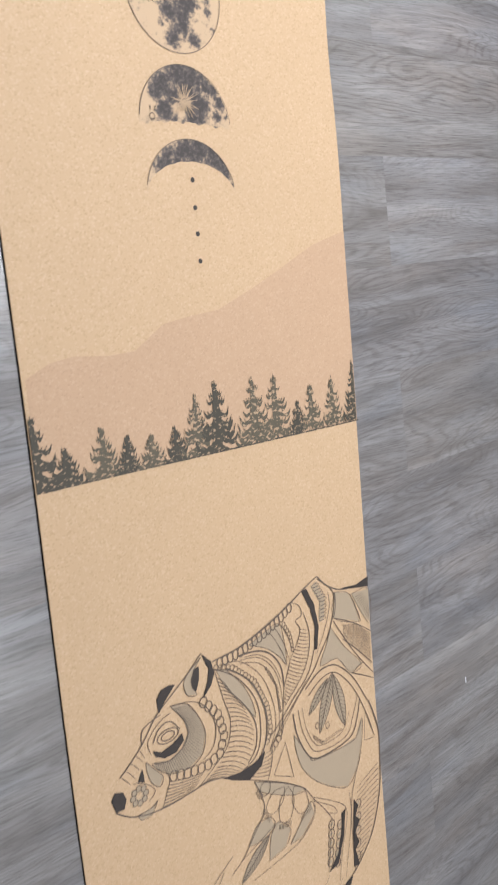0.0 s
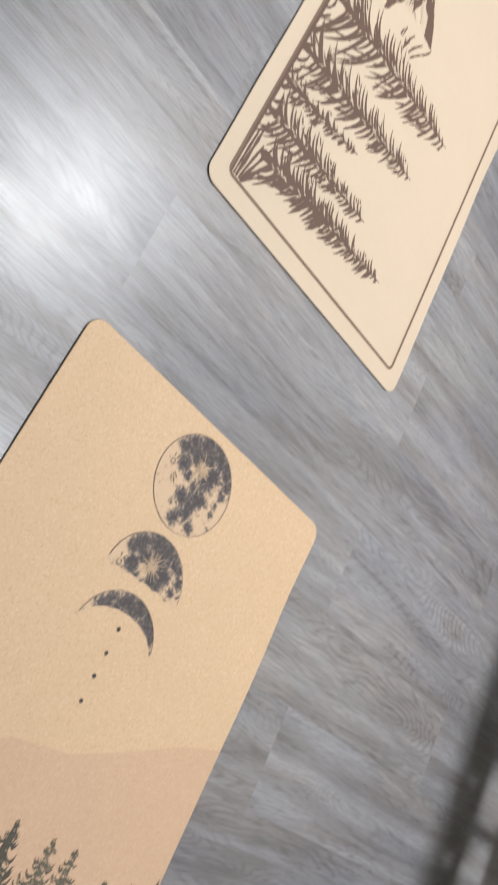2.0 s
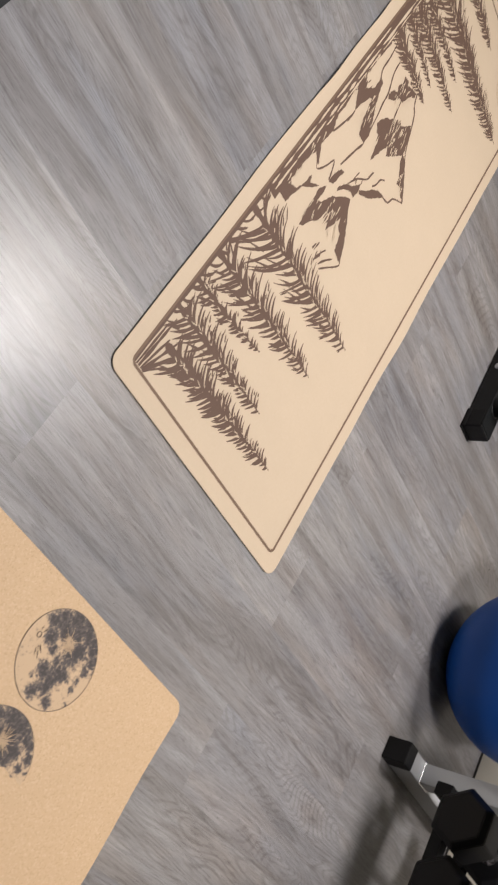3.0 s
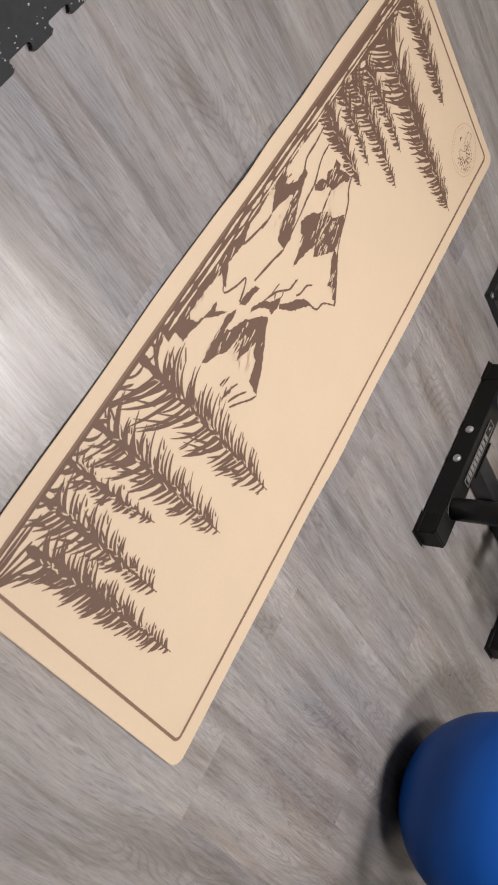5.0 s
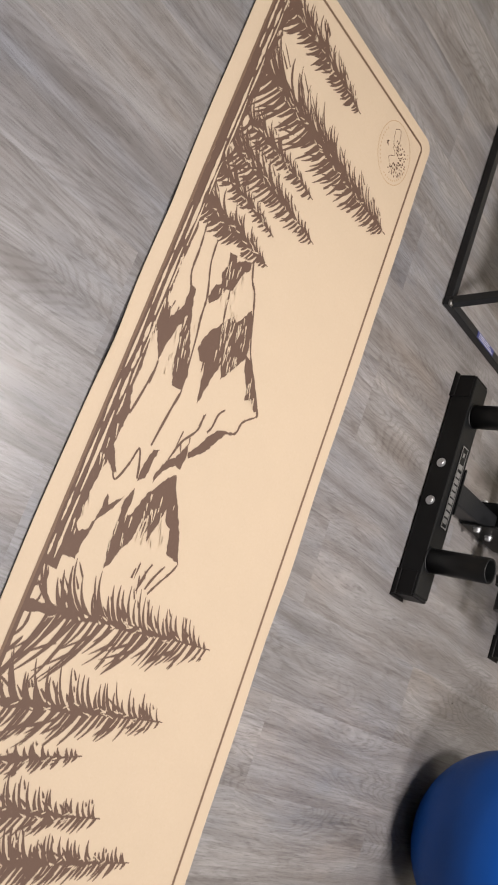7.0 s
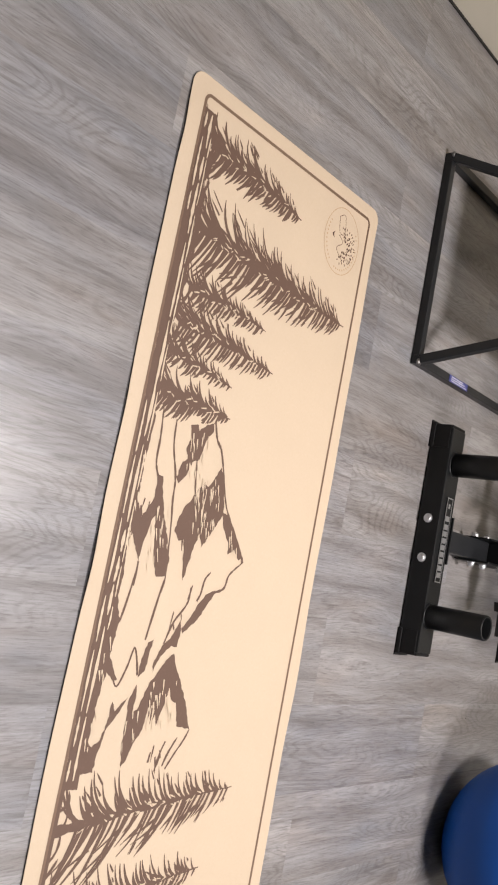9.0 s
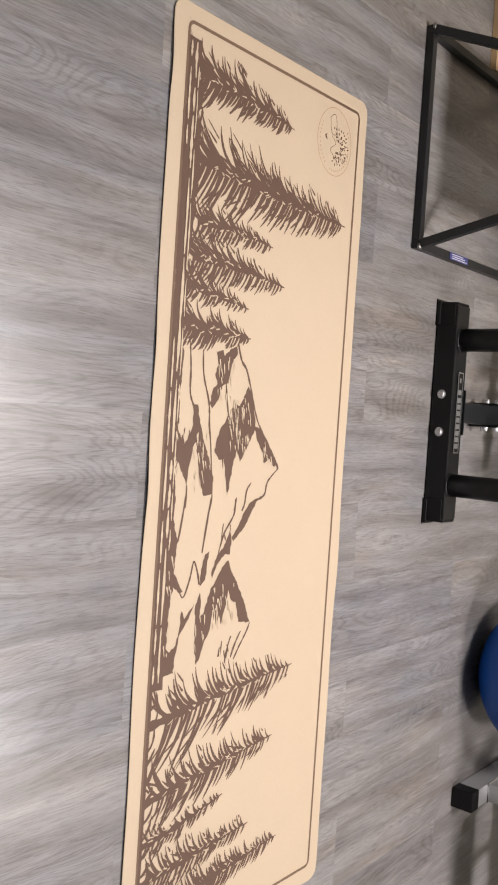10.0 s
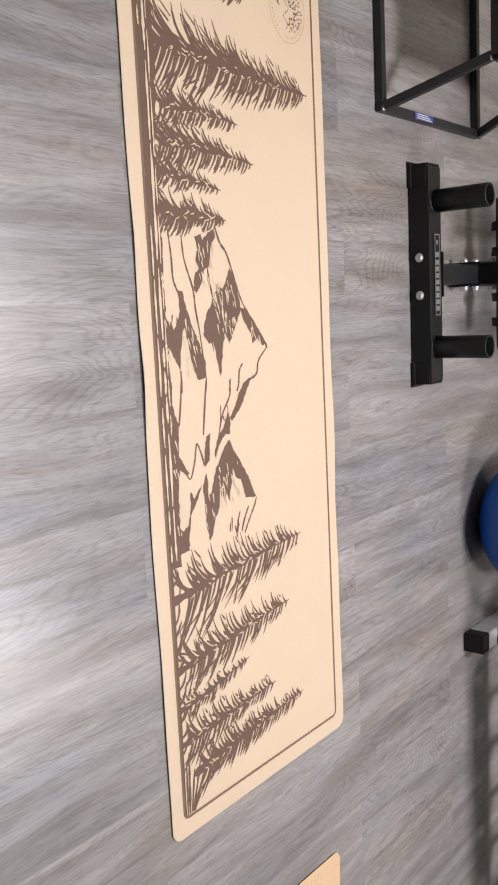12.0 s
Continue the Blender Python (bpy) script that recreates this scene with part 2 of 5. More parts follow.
INK_LINE = ink_material("fine_line_ink", (0.140, 0.110, 0.090), (0.27, 0.20, 0.135))
INK_BORDER = ink_material("border_ink", (0.160, 0.100, 0.066), (0.23, 0.15, 0.10))
INK_LIGHT = ink_material("light_brown_ink", (0.44, 0.30, 0.18), (0.55, 0.39, 0.24))
FULL_MOON = moon_material("full_moon_ink", 0.296, -0.104, 0.081)
HALF_MOON = moon_material("half_moon_ink", 0.296, -0.2795, 0.0795)
CRESCENT_MOON = moon_material("crescent_moon_ink", 0.297, -0.378, 0.0795)
MOON_BARE = ink_material("bare_moon_rays", (0.47, 0.335, 0.215), (0.56, 0.40, 0.255))
RUBBER = plain_material("black_natural_rubber", (0.012, 0.010, 0.010), 0.75, vary=0.15, bump=0.2)
CRUMB = rubber_tile_material()
BLACK_STEEL = plain_material("black_powder_coat", (0.0060, 0.0068, 0.0076), 0.44, grain=300, vary=0.08, bump=0.08, spec=0.30)
DARK_STEEL = plain_material("satin_black_steel", (0.016, 0.017, 0.019), 0.40, grain=220, vary=0.18, bump=0.06, spec=0.4)
GREY_STEEL = plain_material("grey_powder_coat", (0.42, 0.425, 0.43), 0.34, grain=240, vary=0.08, bump=0.05)
PLASTIC = plain_material("black_plastic", (0.006, 0.006, 0.0065), 0.5, grain=160, vary=0.1, spec=0.25)
CHROME = plain_material("polished_steel", (0.78, 0.78, 0.80), 0.16, 1.0, 120, 0.06)
ZINC = plain_material("zinc_bolt", (0.66, 0.67, 0.69), 0.48, 1.0, 200, 0.1)
WELD = plain_material("bare_weld", (0.24, 0.235, 0.23), 0.42, 1.0, 500, 0.25, 0.5)
BALL_BLUE = plain_material("blue_vinyl", (0.0, 0.074, 0.370), 0.50, grain=90, vary=0.06, bump=0.03, spec=0.35)
WALL_PAINT = plain_material("cream_wall_paint", (0.60, 0.555, 0.46), 0.7, grain=120, vary=0.06, bump=0.15)
# Unseen walls and ceiling are made dark so that they bounce little light.
LOW_BOUNCE_PAINT = plain_material("low_bounce_wall_paint", (0.09, 0.09, 0.093), 0.7, grain=120, vary=0.06, bump=0.15)
CEIL_PAINT = plain_material("low_bounce_ceiling_paint", (0.07, 0.07, 0.072), 0.8, grain=120, vary=0.05, bump=0.15)
DARK_GAP = plain_material("near_black", (0.02, 0.018, 0.016), 0.8)
PLY = plain_material("pale_plywood", (0.62, 0.43, 0.24), 0.55, grain=40, vary=0.14, bump=0.1)
PLATE_INK = plain_material("silver_print", (0.33, 0.33, 0.33), 0.4, 0.6, 200, 0.05)
STICKER = plain_material("blue_sticker", (0.05, 0.06, 0.22), 0.35, grain=200, vary=0.1)
STICKER_INK = plain_material("white_print", (0.7, 0.7, 0.74), 0.4, grain=200, vary=0.05)
DIFFUSER = glow_material("lit_diffuser", (1.0, 0.96, 0.92), 3.0)


# ---- mesh helpers ----
def part(name, bm, material, parent=None, label="", smooth=False, m=None):
    """Links a bmesh as one mesh object under a thing or a part."""
    data = bpy.data.meshes.new(name)
    bm.to_mesh(data)
    bm.free()
    if smooth:
        for p in data.polygons:
            p.use_smooth = True
    data.materials.append(material)
    ob = new(name, data)
    if parent is not None:
        ob.parent = parent
    if m is not None:
        ob.matrix_basis = m
    if label:
        ob["label"] = label
    return ob


def thing(name, label, category, m=None, group="", kind=""):
    ob = new(name)
    ob.empty_display_size = 0.05
    ob.matrix_basis = m if m is not None else Matrix()
    return tagged(ob, label, category, group, kind)


def box(x0, x1, y0, y1, z0, z1, bevel=0.0, segments=2, bm=None):
    own = bmesh.new()
    bmesh.ops.create_cube(own, size=1.0)
    for v in own.verts:
        v.co = Vector((x0 + (v.co.x + 0.5) * (x1 - x0), y0 + (v.co.y + 0.5) * (y1 - y0), z0 + (v.co.z + 0.5) * (z1 - z0)))
    if bevel:
        bmesh.ops.bevel(own, geom=own.edges[:], offset=bevel, segments=segments, profile=0.6, affect="EDGES")
    if bm is None:
        return own
    merge(bm, own)
    return bm


def merge(bm, other, m=None):
    if m is not None:
        other.transform(m)
    data = bpy.data.meshes.new("scratch")
    other.to_mesh(data)
    other.free()
    bm.from_mesh(data)
    bpy.data.meshes.remove(data)


def beam(a, b, w, h, bevel=0.002, up=(0, 0, 1)):
    """A bar of section w by h from a to b."""
    a, b = Vector(a), Vector(b)
    along = (b - a).normalized()
    side = along.cross(Vector(up)).normalized()
    top = side.cross(along)
    bm = box(-w / 2, w / 2, 0, (b - a).length, -h / 2, h / 2, bevel)
    bm.transform(Matrix.Translation(a) @ Matrix((side, along, top)).transposed().to_4x4())
    return bm


def rod(a, b, r0, r1=None, sides=24, caps=True):
    a, b = Vector(a), Vector(b)
    bm = bmesh.new()
    bmesh.ops.create_cone(bm, cap_ends=caps, segments=sides, radius1=r0, radius2=r0 if r1 is None else r1, depth=(b - a).length)
    bm.transform(Matrix.Translation((a + b) / 2) @ (b - a).to_track_quat("Z", "Y").to_matrix().to_4x4())
    return bm


def lathe(profile, sides=28):
    """Turns (radius, height) pairs round the z axis."""
    bm = bmesh.new()
    rings = [[bm.verts.new((r * math.cos(2 * math.pi * k / sides), r * math.sin(2 * math.pi * k / sides), z)) for k in range(sides)] for r, z in profile]
    for low, high in zip(rings, rings[1:]):
        for k in range(sides):
            bm.faces.new((low[k], low[(k + 1) % sides], high[(k + 1) % sides], high[k]))
    return bm


# ---- flat printing ----
from mathutils import geometry


def curve_points(pts, n):
    """A smooth line through two, three or more points."""
    pts = [Vector((*p, 0)) for p in pts]
    if len(pts) == 2:
        return [pts[0].lerp(pts[1], k / n) for k in range(n + 1)]
    if len(pts) == 3:
        a, b, c = pts
        return [a * (1 - s) ** 2 + b * 2 * s * (1 - s) + c * s * s for s in (k / n for k in range(n + 1))]
    out = []
    for i in range(len(pts) - 1):
        p0, p1, p2, p3 = pts[max(i - 1, 0)], pts[i], pts[i + 1], pts[min(i + 2, len(pts) - 1)]
        for k in range(n):
            s = k / n
            out.append(0.5 * (2 * p1 + (p2 - p0) * s + (2 * p0 - 5 * p1 + 4 * p2 - p3) * s * s + (3 * p1 - p0 - 3 * p2 + p3) * s ** 3))
    return out + [pts[-1]]


ink_coats = [0]


def coat(z):
    """Each coat of ink lies a hair above the one before."""
    ink_coats[0] = (ink_coats[0] + 1) % 599
    return z + 0.0000004 * ink_coats[0]


def stroke(bm, pts, w0, w1, z, n=6, swell=0.0, shake=0.0, rng=None):
    """A tapered brush stroke."""
    z = coat(z)
    line = curve_points(pts, n)
    last = len(line) - 1
    left, right = [], []
    for k, p in enumerate(line):
        d = (line[min(k + 1, last)] - line[max(k - 1, 0)])
        if d.length < 1e-9:
            d = Vector((1, 0, 0))
        d.normalize()
        s = k / last
        w = 0.5 * (w0 + (w1 - w0) * s + swell * math.sin(math.pi * s))
        if shake:
            w *= 1 + rng.uniform(-shake, shake)
        side = Vector((-d.y, d.x, 0)) * max(w, 0.0001)
        left.append(bm.verts.new((p.x + side.x, p.y + side.y, z)))
        right.append(bm.verts.new((p.x - side.x, p.y - side.y, z)))
    for k in range(last):
        bm.faces.new((left[k], right[k], right[k + 1], left[k + 1]))


def fill(bm, pts, z, jag=0.0, step=0.008, rng=None):
    """A filled shape with ragged edges."""
    z = coat(z)
    pts = [Vector((*p, 0)) for p in pts]
    if sum(a.x * b.y - b.x * a.y for a, b in zip(pts, pts[1:] + pts[:1])) < 0:
        pts.reverse()
    verts = []
    for a, b in zip(pts, pts[1:] + pts[:1]):
        n = max(1, round((b - a).length / step))
        side = Vector((a.y - b.y, b.x - a.x, 0)).normalized()
        for k in range(n):
            p = a.lerp(b, k / n)
            if jag and k:
                p = p + side * rng.uniform(-jag, jag)
            verts.append(Vector((p.x, p.y)))
    ring_edges = [(k, (k + 1) % len(verts)) for k in range(len(verts))]
    flat, _, tris, *_ = geometry.delaunay_2d_cdt(verts, ring_edges, [], 1, 1e-6)
    made = [bm.verts.new((v.x, v.y, z)) for v in flat]
    for tri in tris:
        bm.faces.new([made[k] for k in tri])


def ring(bm, cx, cy, rx, ry, w, z, a0=0.0, a1=360.0, n=48):
    z = coat(z)
    left, right = [], []
    for k in range(n + 1):
        a = radians(a0 + (a1 - a0) * k / n)
        for store, d in ((left, w / 2), (right, -w / 2)):
            store.append(bm.verts.new((cx + (rx + d) * math.cos(a), cy + (ry + d) * math.sin(a), z)))
    for k in range(n):
        bm.faces.new((left[k], right[k], right[k + 1], left[k + 1]))


def leaf(bm, x, y, length, width, angle, z):
    """A pointed leaf, filled."""
    c, s = math.cos(radians(angle)), math.sin(radians(angle))
    pts = []
    for k in range(9):
        u = k / 8
        pts.append((u * length, width * math.sin(math.pi * u) ** 0.8 / 2))
    for k in range(7, 0, -1):
        u = k / 8
        pts.append((u * length, -width * math.sin(math.pi * u) ** 0.8 / 2))
    fill(bm, [(x + c * u - s * v, y + s * u + c * v) for u, v in pts], z, step=1.0)


def islands(bm):
    """Parts a bmesh into its connected pieces."""
    left, out = set(bm.faces), []
    while left:
        stack, group = [left.pop()], []
        while stack:
            f = stack.pop()
            group.append(f)
            for e in f.edges:
                for g in e.link_faces:
                    if g in left:
                        left.remove(g)
                        stack.append(g)
        piece, seen = bmesh.new(), {}
        for f in group:
            for v in f.verts:
                if v not in seen:
                    seen[v] = piece.verts.new(v.co)
            piece.faces.new([seen[v] for v in f.verts])
        out.append(piece)
    out.sort(key=lambda p: tuple(min((round(v.co.y, 5), round(v.co.x, 5)) for v in p.verts)))
    bm.free()
    return out


# ---- the room ----
west, east, south, north, high = ROOM


def wall(name, x0, x1, y0, y1, label, paint=WALL_PAINT):
    ob = part(name, box(x0, x1, y0, y1, -0.1, high), paint)
    return tagged(ob, label, "wall", kind="structure")


wall("wall_north", west - 0.12, east + 0.12, north, north + 0.12, "cream painted wall meeting the grey plank floor")
wall("wall_east", east, east + 0.12, south, north, "cream painted wall behind the blue ball and racks")
# South and west walls and the ceiling are unseen, darkened against bounce.
wall("wall_south", west - 0.12, east + 0.12, south - 0.12, south, "unseen wall closing the room, darkened to limit bounced light", LOW_BOUNCE_PAINT)
wall("wall_west", west - 0.12, west, south, north, "unseen wall closing the room, darkened to limit bounced light", LOW_BOUNCE_PAINT)
tagged(part("ceiling", box(west - 0.12, east + 0.12, south - 0.12, north + 0.12, high, high + 0.1), CEIL_PAINT), "unseen ceiling with flat lit panels, darkened to limit bounced light", "ceiling", kind="structure")
# Near-black strips stand in for the shaded gap under the walls.
tagged(part("gap_shade_north", box(west, east, north - 0.006, north - 0.0005, 0.0003, 0.005), DARK_GAP), "dark strip standing in for the shaded gap below the wall", "trim", kind="structure")
tagged(part("gap_shade_east", box(east - 0.006, east - 0.0005, south, north - 0.008, 0.0003, 0.005), DARK_GAP), "dark strip standing in for the shaded gap below the wall", "trim", kind="structure")
floor = tagged(part("floor", box(west - 0.12, east + 0.12, south - 0.12, north + 0.12, -0.1, -0.009), FLOOR), "grey oak-look vinyl plank floor with brushed grain", "floor", kind="structure")


def ceiling_light(x, y, w, d):
    t = thing("ceiling_light", "unseen flat lit ceiling panel with a dark frame", "ceiling light", pose(x, y, high), "ceiling lights")
    bm = bmesh.new()
    for x0, x1, y0, y1 in ((-w / 2 - 0.02, w / 2 + 0.02, -d / 2 - 0.02, -d / 2), (-w / 2 - 0.02, w / 2 + 0.02, d / 2, d / 2 + 0.02), (-w / 2 - 0.02, -w / 2, -d / 2, d / 2), (w / 2, w / 2 + 0.02, -d / 2, d / 2)):
        box(x0, x1, y0, y1, -0.045, -0.001, 0.002, 1, bm)
    part("frame", bm, CEIL_PAINT, t)
    part("diffuser", box(-w / 2, w / 2, -d / 2, d / 2, -0.035, -0.03), DIFFUSER, t)


# Unseen panels hang over every lamp, the two fill lamps too.
for lx, ly, lw, ld, watts, spread, colour in LAMPS:
    ceiling_light(lx, ly, lw, ld)


# ---- mats ----
def rounded_outline(w, l, r, inset, along=90, arc=8):
    """Points round a rectangle with rounded corners, anticlockwise from the lower left."""
    pts = []
    r = max(r - inset, 0.002)
    x0, x1, y0, y1 = inset, w - inset, inset, l - inset
    corners = ((x1 - r, y0 + r, -90), (x1 - r, y1 - r, 0), (x0 + r, y1 - r, 90), (x0 + r, y0 + r, 180))
    short = max(2, round(along * w / l))
    counts = (along, short, along, short)
    for i, (cx, cy, a) in enumerate(corners):
        for k in range(arc + 1):
            t = radians(a + 90 * k / arc)
            pts.append((cx + r * math.cos(t), cy + r * math.sin(t)))
        nx, ny, na = corners[(i + 1) % 4]
        end = (nx + r * math.cos(radians(na)), ny + r * math.sin(radians(na)))
        start = pts[-1]
        for k in range(1, counts[i]):
            s = k / counts[i]
            pts.append((start[0] + (end[0] - start[0]) * s, start[1] + (end[1] - start[1]) * s))
    return pts


def mat_layer(w, l, r, z0, z1, wave, grow=0.0):
    """One layer of a mat: flat inside, with a slightly wavy edge."""
    bm = bmesh.new()
    edge = rounded_outline(w, l, r, -grow)
    soft = rounded_outline(w, l, r, 0.0012 - grow)
    mid = rounded_outline(w, l, r, 0.014)
    inner = rounded_outline(w, l, r, 0.030)

    def loop(pts, z, share):
        out = []
        for (x, y), (ex, ey) in zip(pts, edge):
            dx, dy, dz = wave(ex, ey)
            out.append(bm.verts.new((x + dx * share, y + dy * share, z + dz * share ** 2)))
        return out

    loops = [loop(inner, z0, 0), loop(mid, z0, 0.5), loop(edge, z0, 1), loop(edge, z1 - 0.0006, 1), loop(soft, z1, 1), loop(mid, z1, 0.5), loop(inner, z1, 0)]
    n = len(edge)
    for a, b in zip(loops, loops[1:]):
        for k in range(n):
            bm.faces.new((a[k], a[(k + 1) % n], b[(k + 1) % n], b[k]))
    bm.faces.new(loops[-1])
    bm.faces.new(loops[0][::-1])
    return bm


def bumps(v, places):
    return sum(h * math.exp(-((v - at) / s) ** 2) for at, s, h in places)


MAT_W, MAT_L, INK_Z = 0.61, 1.762, 0.00430


def wave_tan(x, y):
    left, right = x < 0.004, x > MAT_W - 0.004
    dx = 0.0014 * math.sin(7.1 * y) + 0.0009 * math.sin(17 * y + 1)
    dz = 0.0002 + 0.0002 * math.sin(9 * y + 2 * x)
    if left:
        dz += bumps(y, ((0.91, 0.07, 0.0030), (1.16, 0.05, 0.0018), (1.65, 0.05, 0.0024), (0.30, 0.1, 0.0006)))
        dx += bumps(y, ((0.91, 0.08, 0.003), (1.65, 0.05, 0.002)))
    if right:
        dx += bumps(y, ((0.72, 0.10, 0.005), (1.42, 0.2, 0.002)))
    return dx, 0.0, max(dz, 0.0)


def wave_cork(x, y):
    dx = 0.0012 * math.sin(6.3 * y + 0.6)
    if x > MAT_W - 0.004:
        dx += bumps(y, ((1.45, 0.16, 0.004), (1.62, 0.08, -0.003)))
    return dx, 0.0, 0.0002 + 0.0002 * math.sin(8 * y)


def mat_body(t, material, wave, label_top, label_base):
    part("base_layer", mat_layer(MAT_W, MAT_L, 0.026, 0.0002, 0.0027, wave, -0.0006), RUBBER, t, label_base)
    part("top_layer", mat_layer(MAT_W, MAT_L, 0.026, 0.0027, 0.0040, wave), material, t, label_top)


def feather_tree(base, tip, out_up, out_down, seed, parent, bare, lean=(0.45, 0.45), gap=0.0125, heavy=1.0, edge=0.041):
    """A fir drawn with bold brushed boughs that sweep back from the tip."""
    rng = random.Random(seed)
    bm = bmesh.new()
    b, t = Vector((*base, 0)), Vector((*tip, 0))
    axis = t - b
    length = axis.length
    axis.normalize()
    side = Vector((-axis.y, axis.x, 0))
    bend = rng.uniform(-0.006, 0.006)

    def spine(s):
        return b + axis * length * s + side * bend * math.sin(math.pi * s)

    stroke(bm, [spine(k / 5)[:2] for k in range(6)], 0.0085 * heavy, 0.0022, INK_Z, 4, 0.0, 0.3, rng)
    stroke(bm, [spine(k / 5 * 0.8)[:2] for k in range(6)], 0.013 * heavy, 0.003, INK_Z, 4, 0.004, 0.45, rng)
    first = 0.08 if lean[0] < 0.8 else 0.0
    n = round(length * (1 - first) / gap)
    for sign, reach, swept in ((1, out_up, lean[0]), (-1, out_down, lean[1])):
        for k in range(n):
            s = first + (0.965 - first) * (k + rng.uniform(0.25, 0.75)) / n
            root = spine(min(1.0, s + 0.015))
            size = reach * (0.26 + 0.74 * (1.0 - s) ** 0.75) * rng.choice((0.62, 0.85, 0.95, 1.05, 1.15)) * rng.uniform(0.9, 1.1) * min(1.0, 0.25 + 9 * (1 - s))
            back = size * swept * rng.uniform(0.75, 1.25)
            end = root + side * sign * size - axis * back
            # the bough leaves the stem slanting back, then bends outward
            knee = root + side * sign * size * 0.32 - axis * back * rng.uniform(0.70, 1.0)
            if sign < 0:
                knee = root + side * sign * size * 0.58 - axis * back * rng.uniform(0.20, 0.50)
            wide = rng.uniform(0.0058, 0.0084) * heavy * min(1.0, 0.66 + 0.9 * (1 - s))
            stroke(bm, [root[:2], knee[:2], end[:2]], wide, rng.uniform(0.0010, 0.0018), INK_Z, 6, 0.0018 * heavy * rng.uniform(0.2, 1.2), 0.16, rng)
            if size > 0.026 and rng.random() < 0.42:
                fork = root.lerp(knee, rng.uniform(0.5, 0.95))
                tipf = fork + side * sign * size * rng.uniform(0.22, 0.42) - axis * back * rng.uniform(0.5, 1.0)
                stroke(bm, [fork[:2], tipf[:2]], 0.0050 * heavy, 0.0012, INK_Z, 4, 0.0012, 0.2, rng)
            if size > 0.022 and rng.random() < 0.40:
                # a loose sliver between two boughs
                p = root.lerp(end, rng.uniform(0.45, 0.8)) + axis * gap * 0.5
                q = p + side * sign * size * 0.25 - axis * back * 0.3
                stroke(bm, [p[:2], q[:2]], 0.0036, 0.0012, INK_Z, 3, 0.001, 0.2, rng)
    for k in range(round(length / 0.016)):
        # small bare nicks along the stem
        s = rng.uniform(0.10, 0.85)
        p = spine(s) + side * rng.uniform(-0.008, 0.008)
        q = p - axis * rng.uniform(0.005, 0.014) + side * rng.choice((-1, 1)) * rng.uniform(0.002, 0.006)
        stroke(bare, [p[:2], q[:2]], 0.0022, 0.0006, INK_Z + 0.0010, 3, 0.0008, 0.3, rng)
    for v in bm.verts:
        if v.co.x < edge:
            v.co.x = edge + (v.co.x - edge) * 0.08
    part("tree_print", bm, INK_BROWN, parent)


def rect_line(bm, x0, x1, y0, y1, r, w, z):
    """A closed frame line with rounded corners."""
    o = rounded_outline(x1 - x0, y1 - y0, r, 0.0)
    i = rounded_outline(x1 - x0, y1 - y0, r, w)
    a = [bm.verts.new((x + x0, y + y0, z)) for x, y in o]
    c = [bm.verts.new((x + x0, y + y0, z)) for x, y in i]
    n = len(a)
    for k in range(n):
        bm.faces.new((a[k], a[(k + 1) % n], c[(k + 1) % n], c[k]))


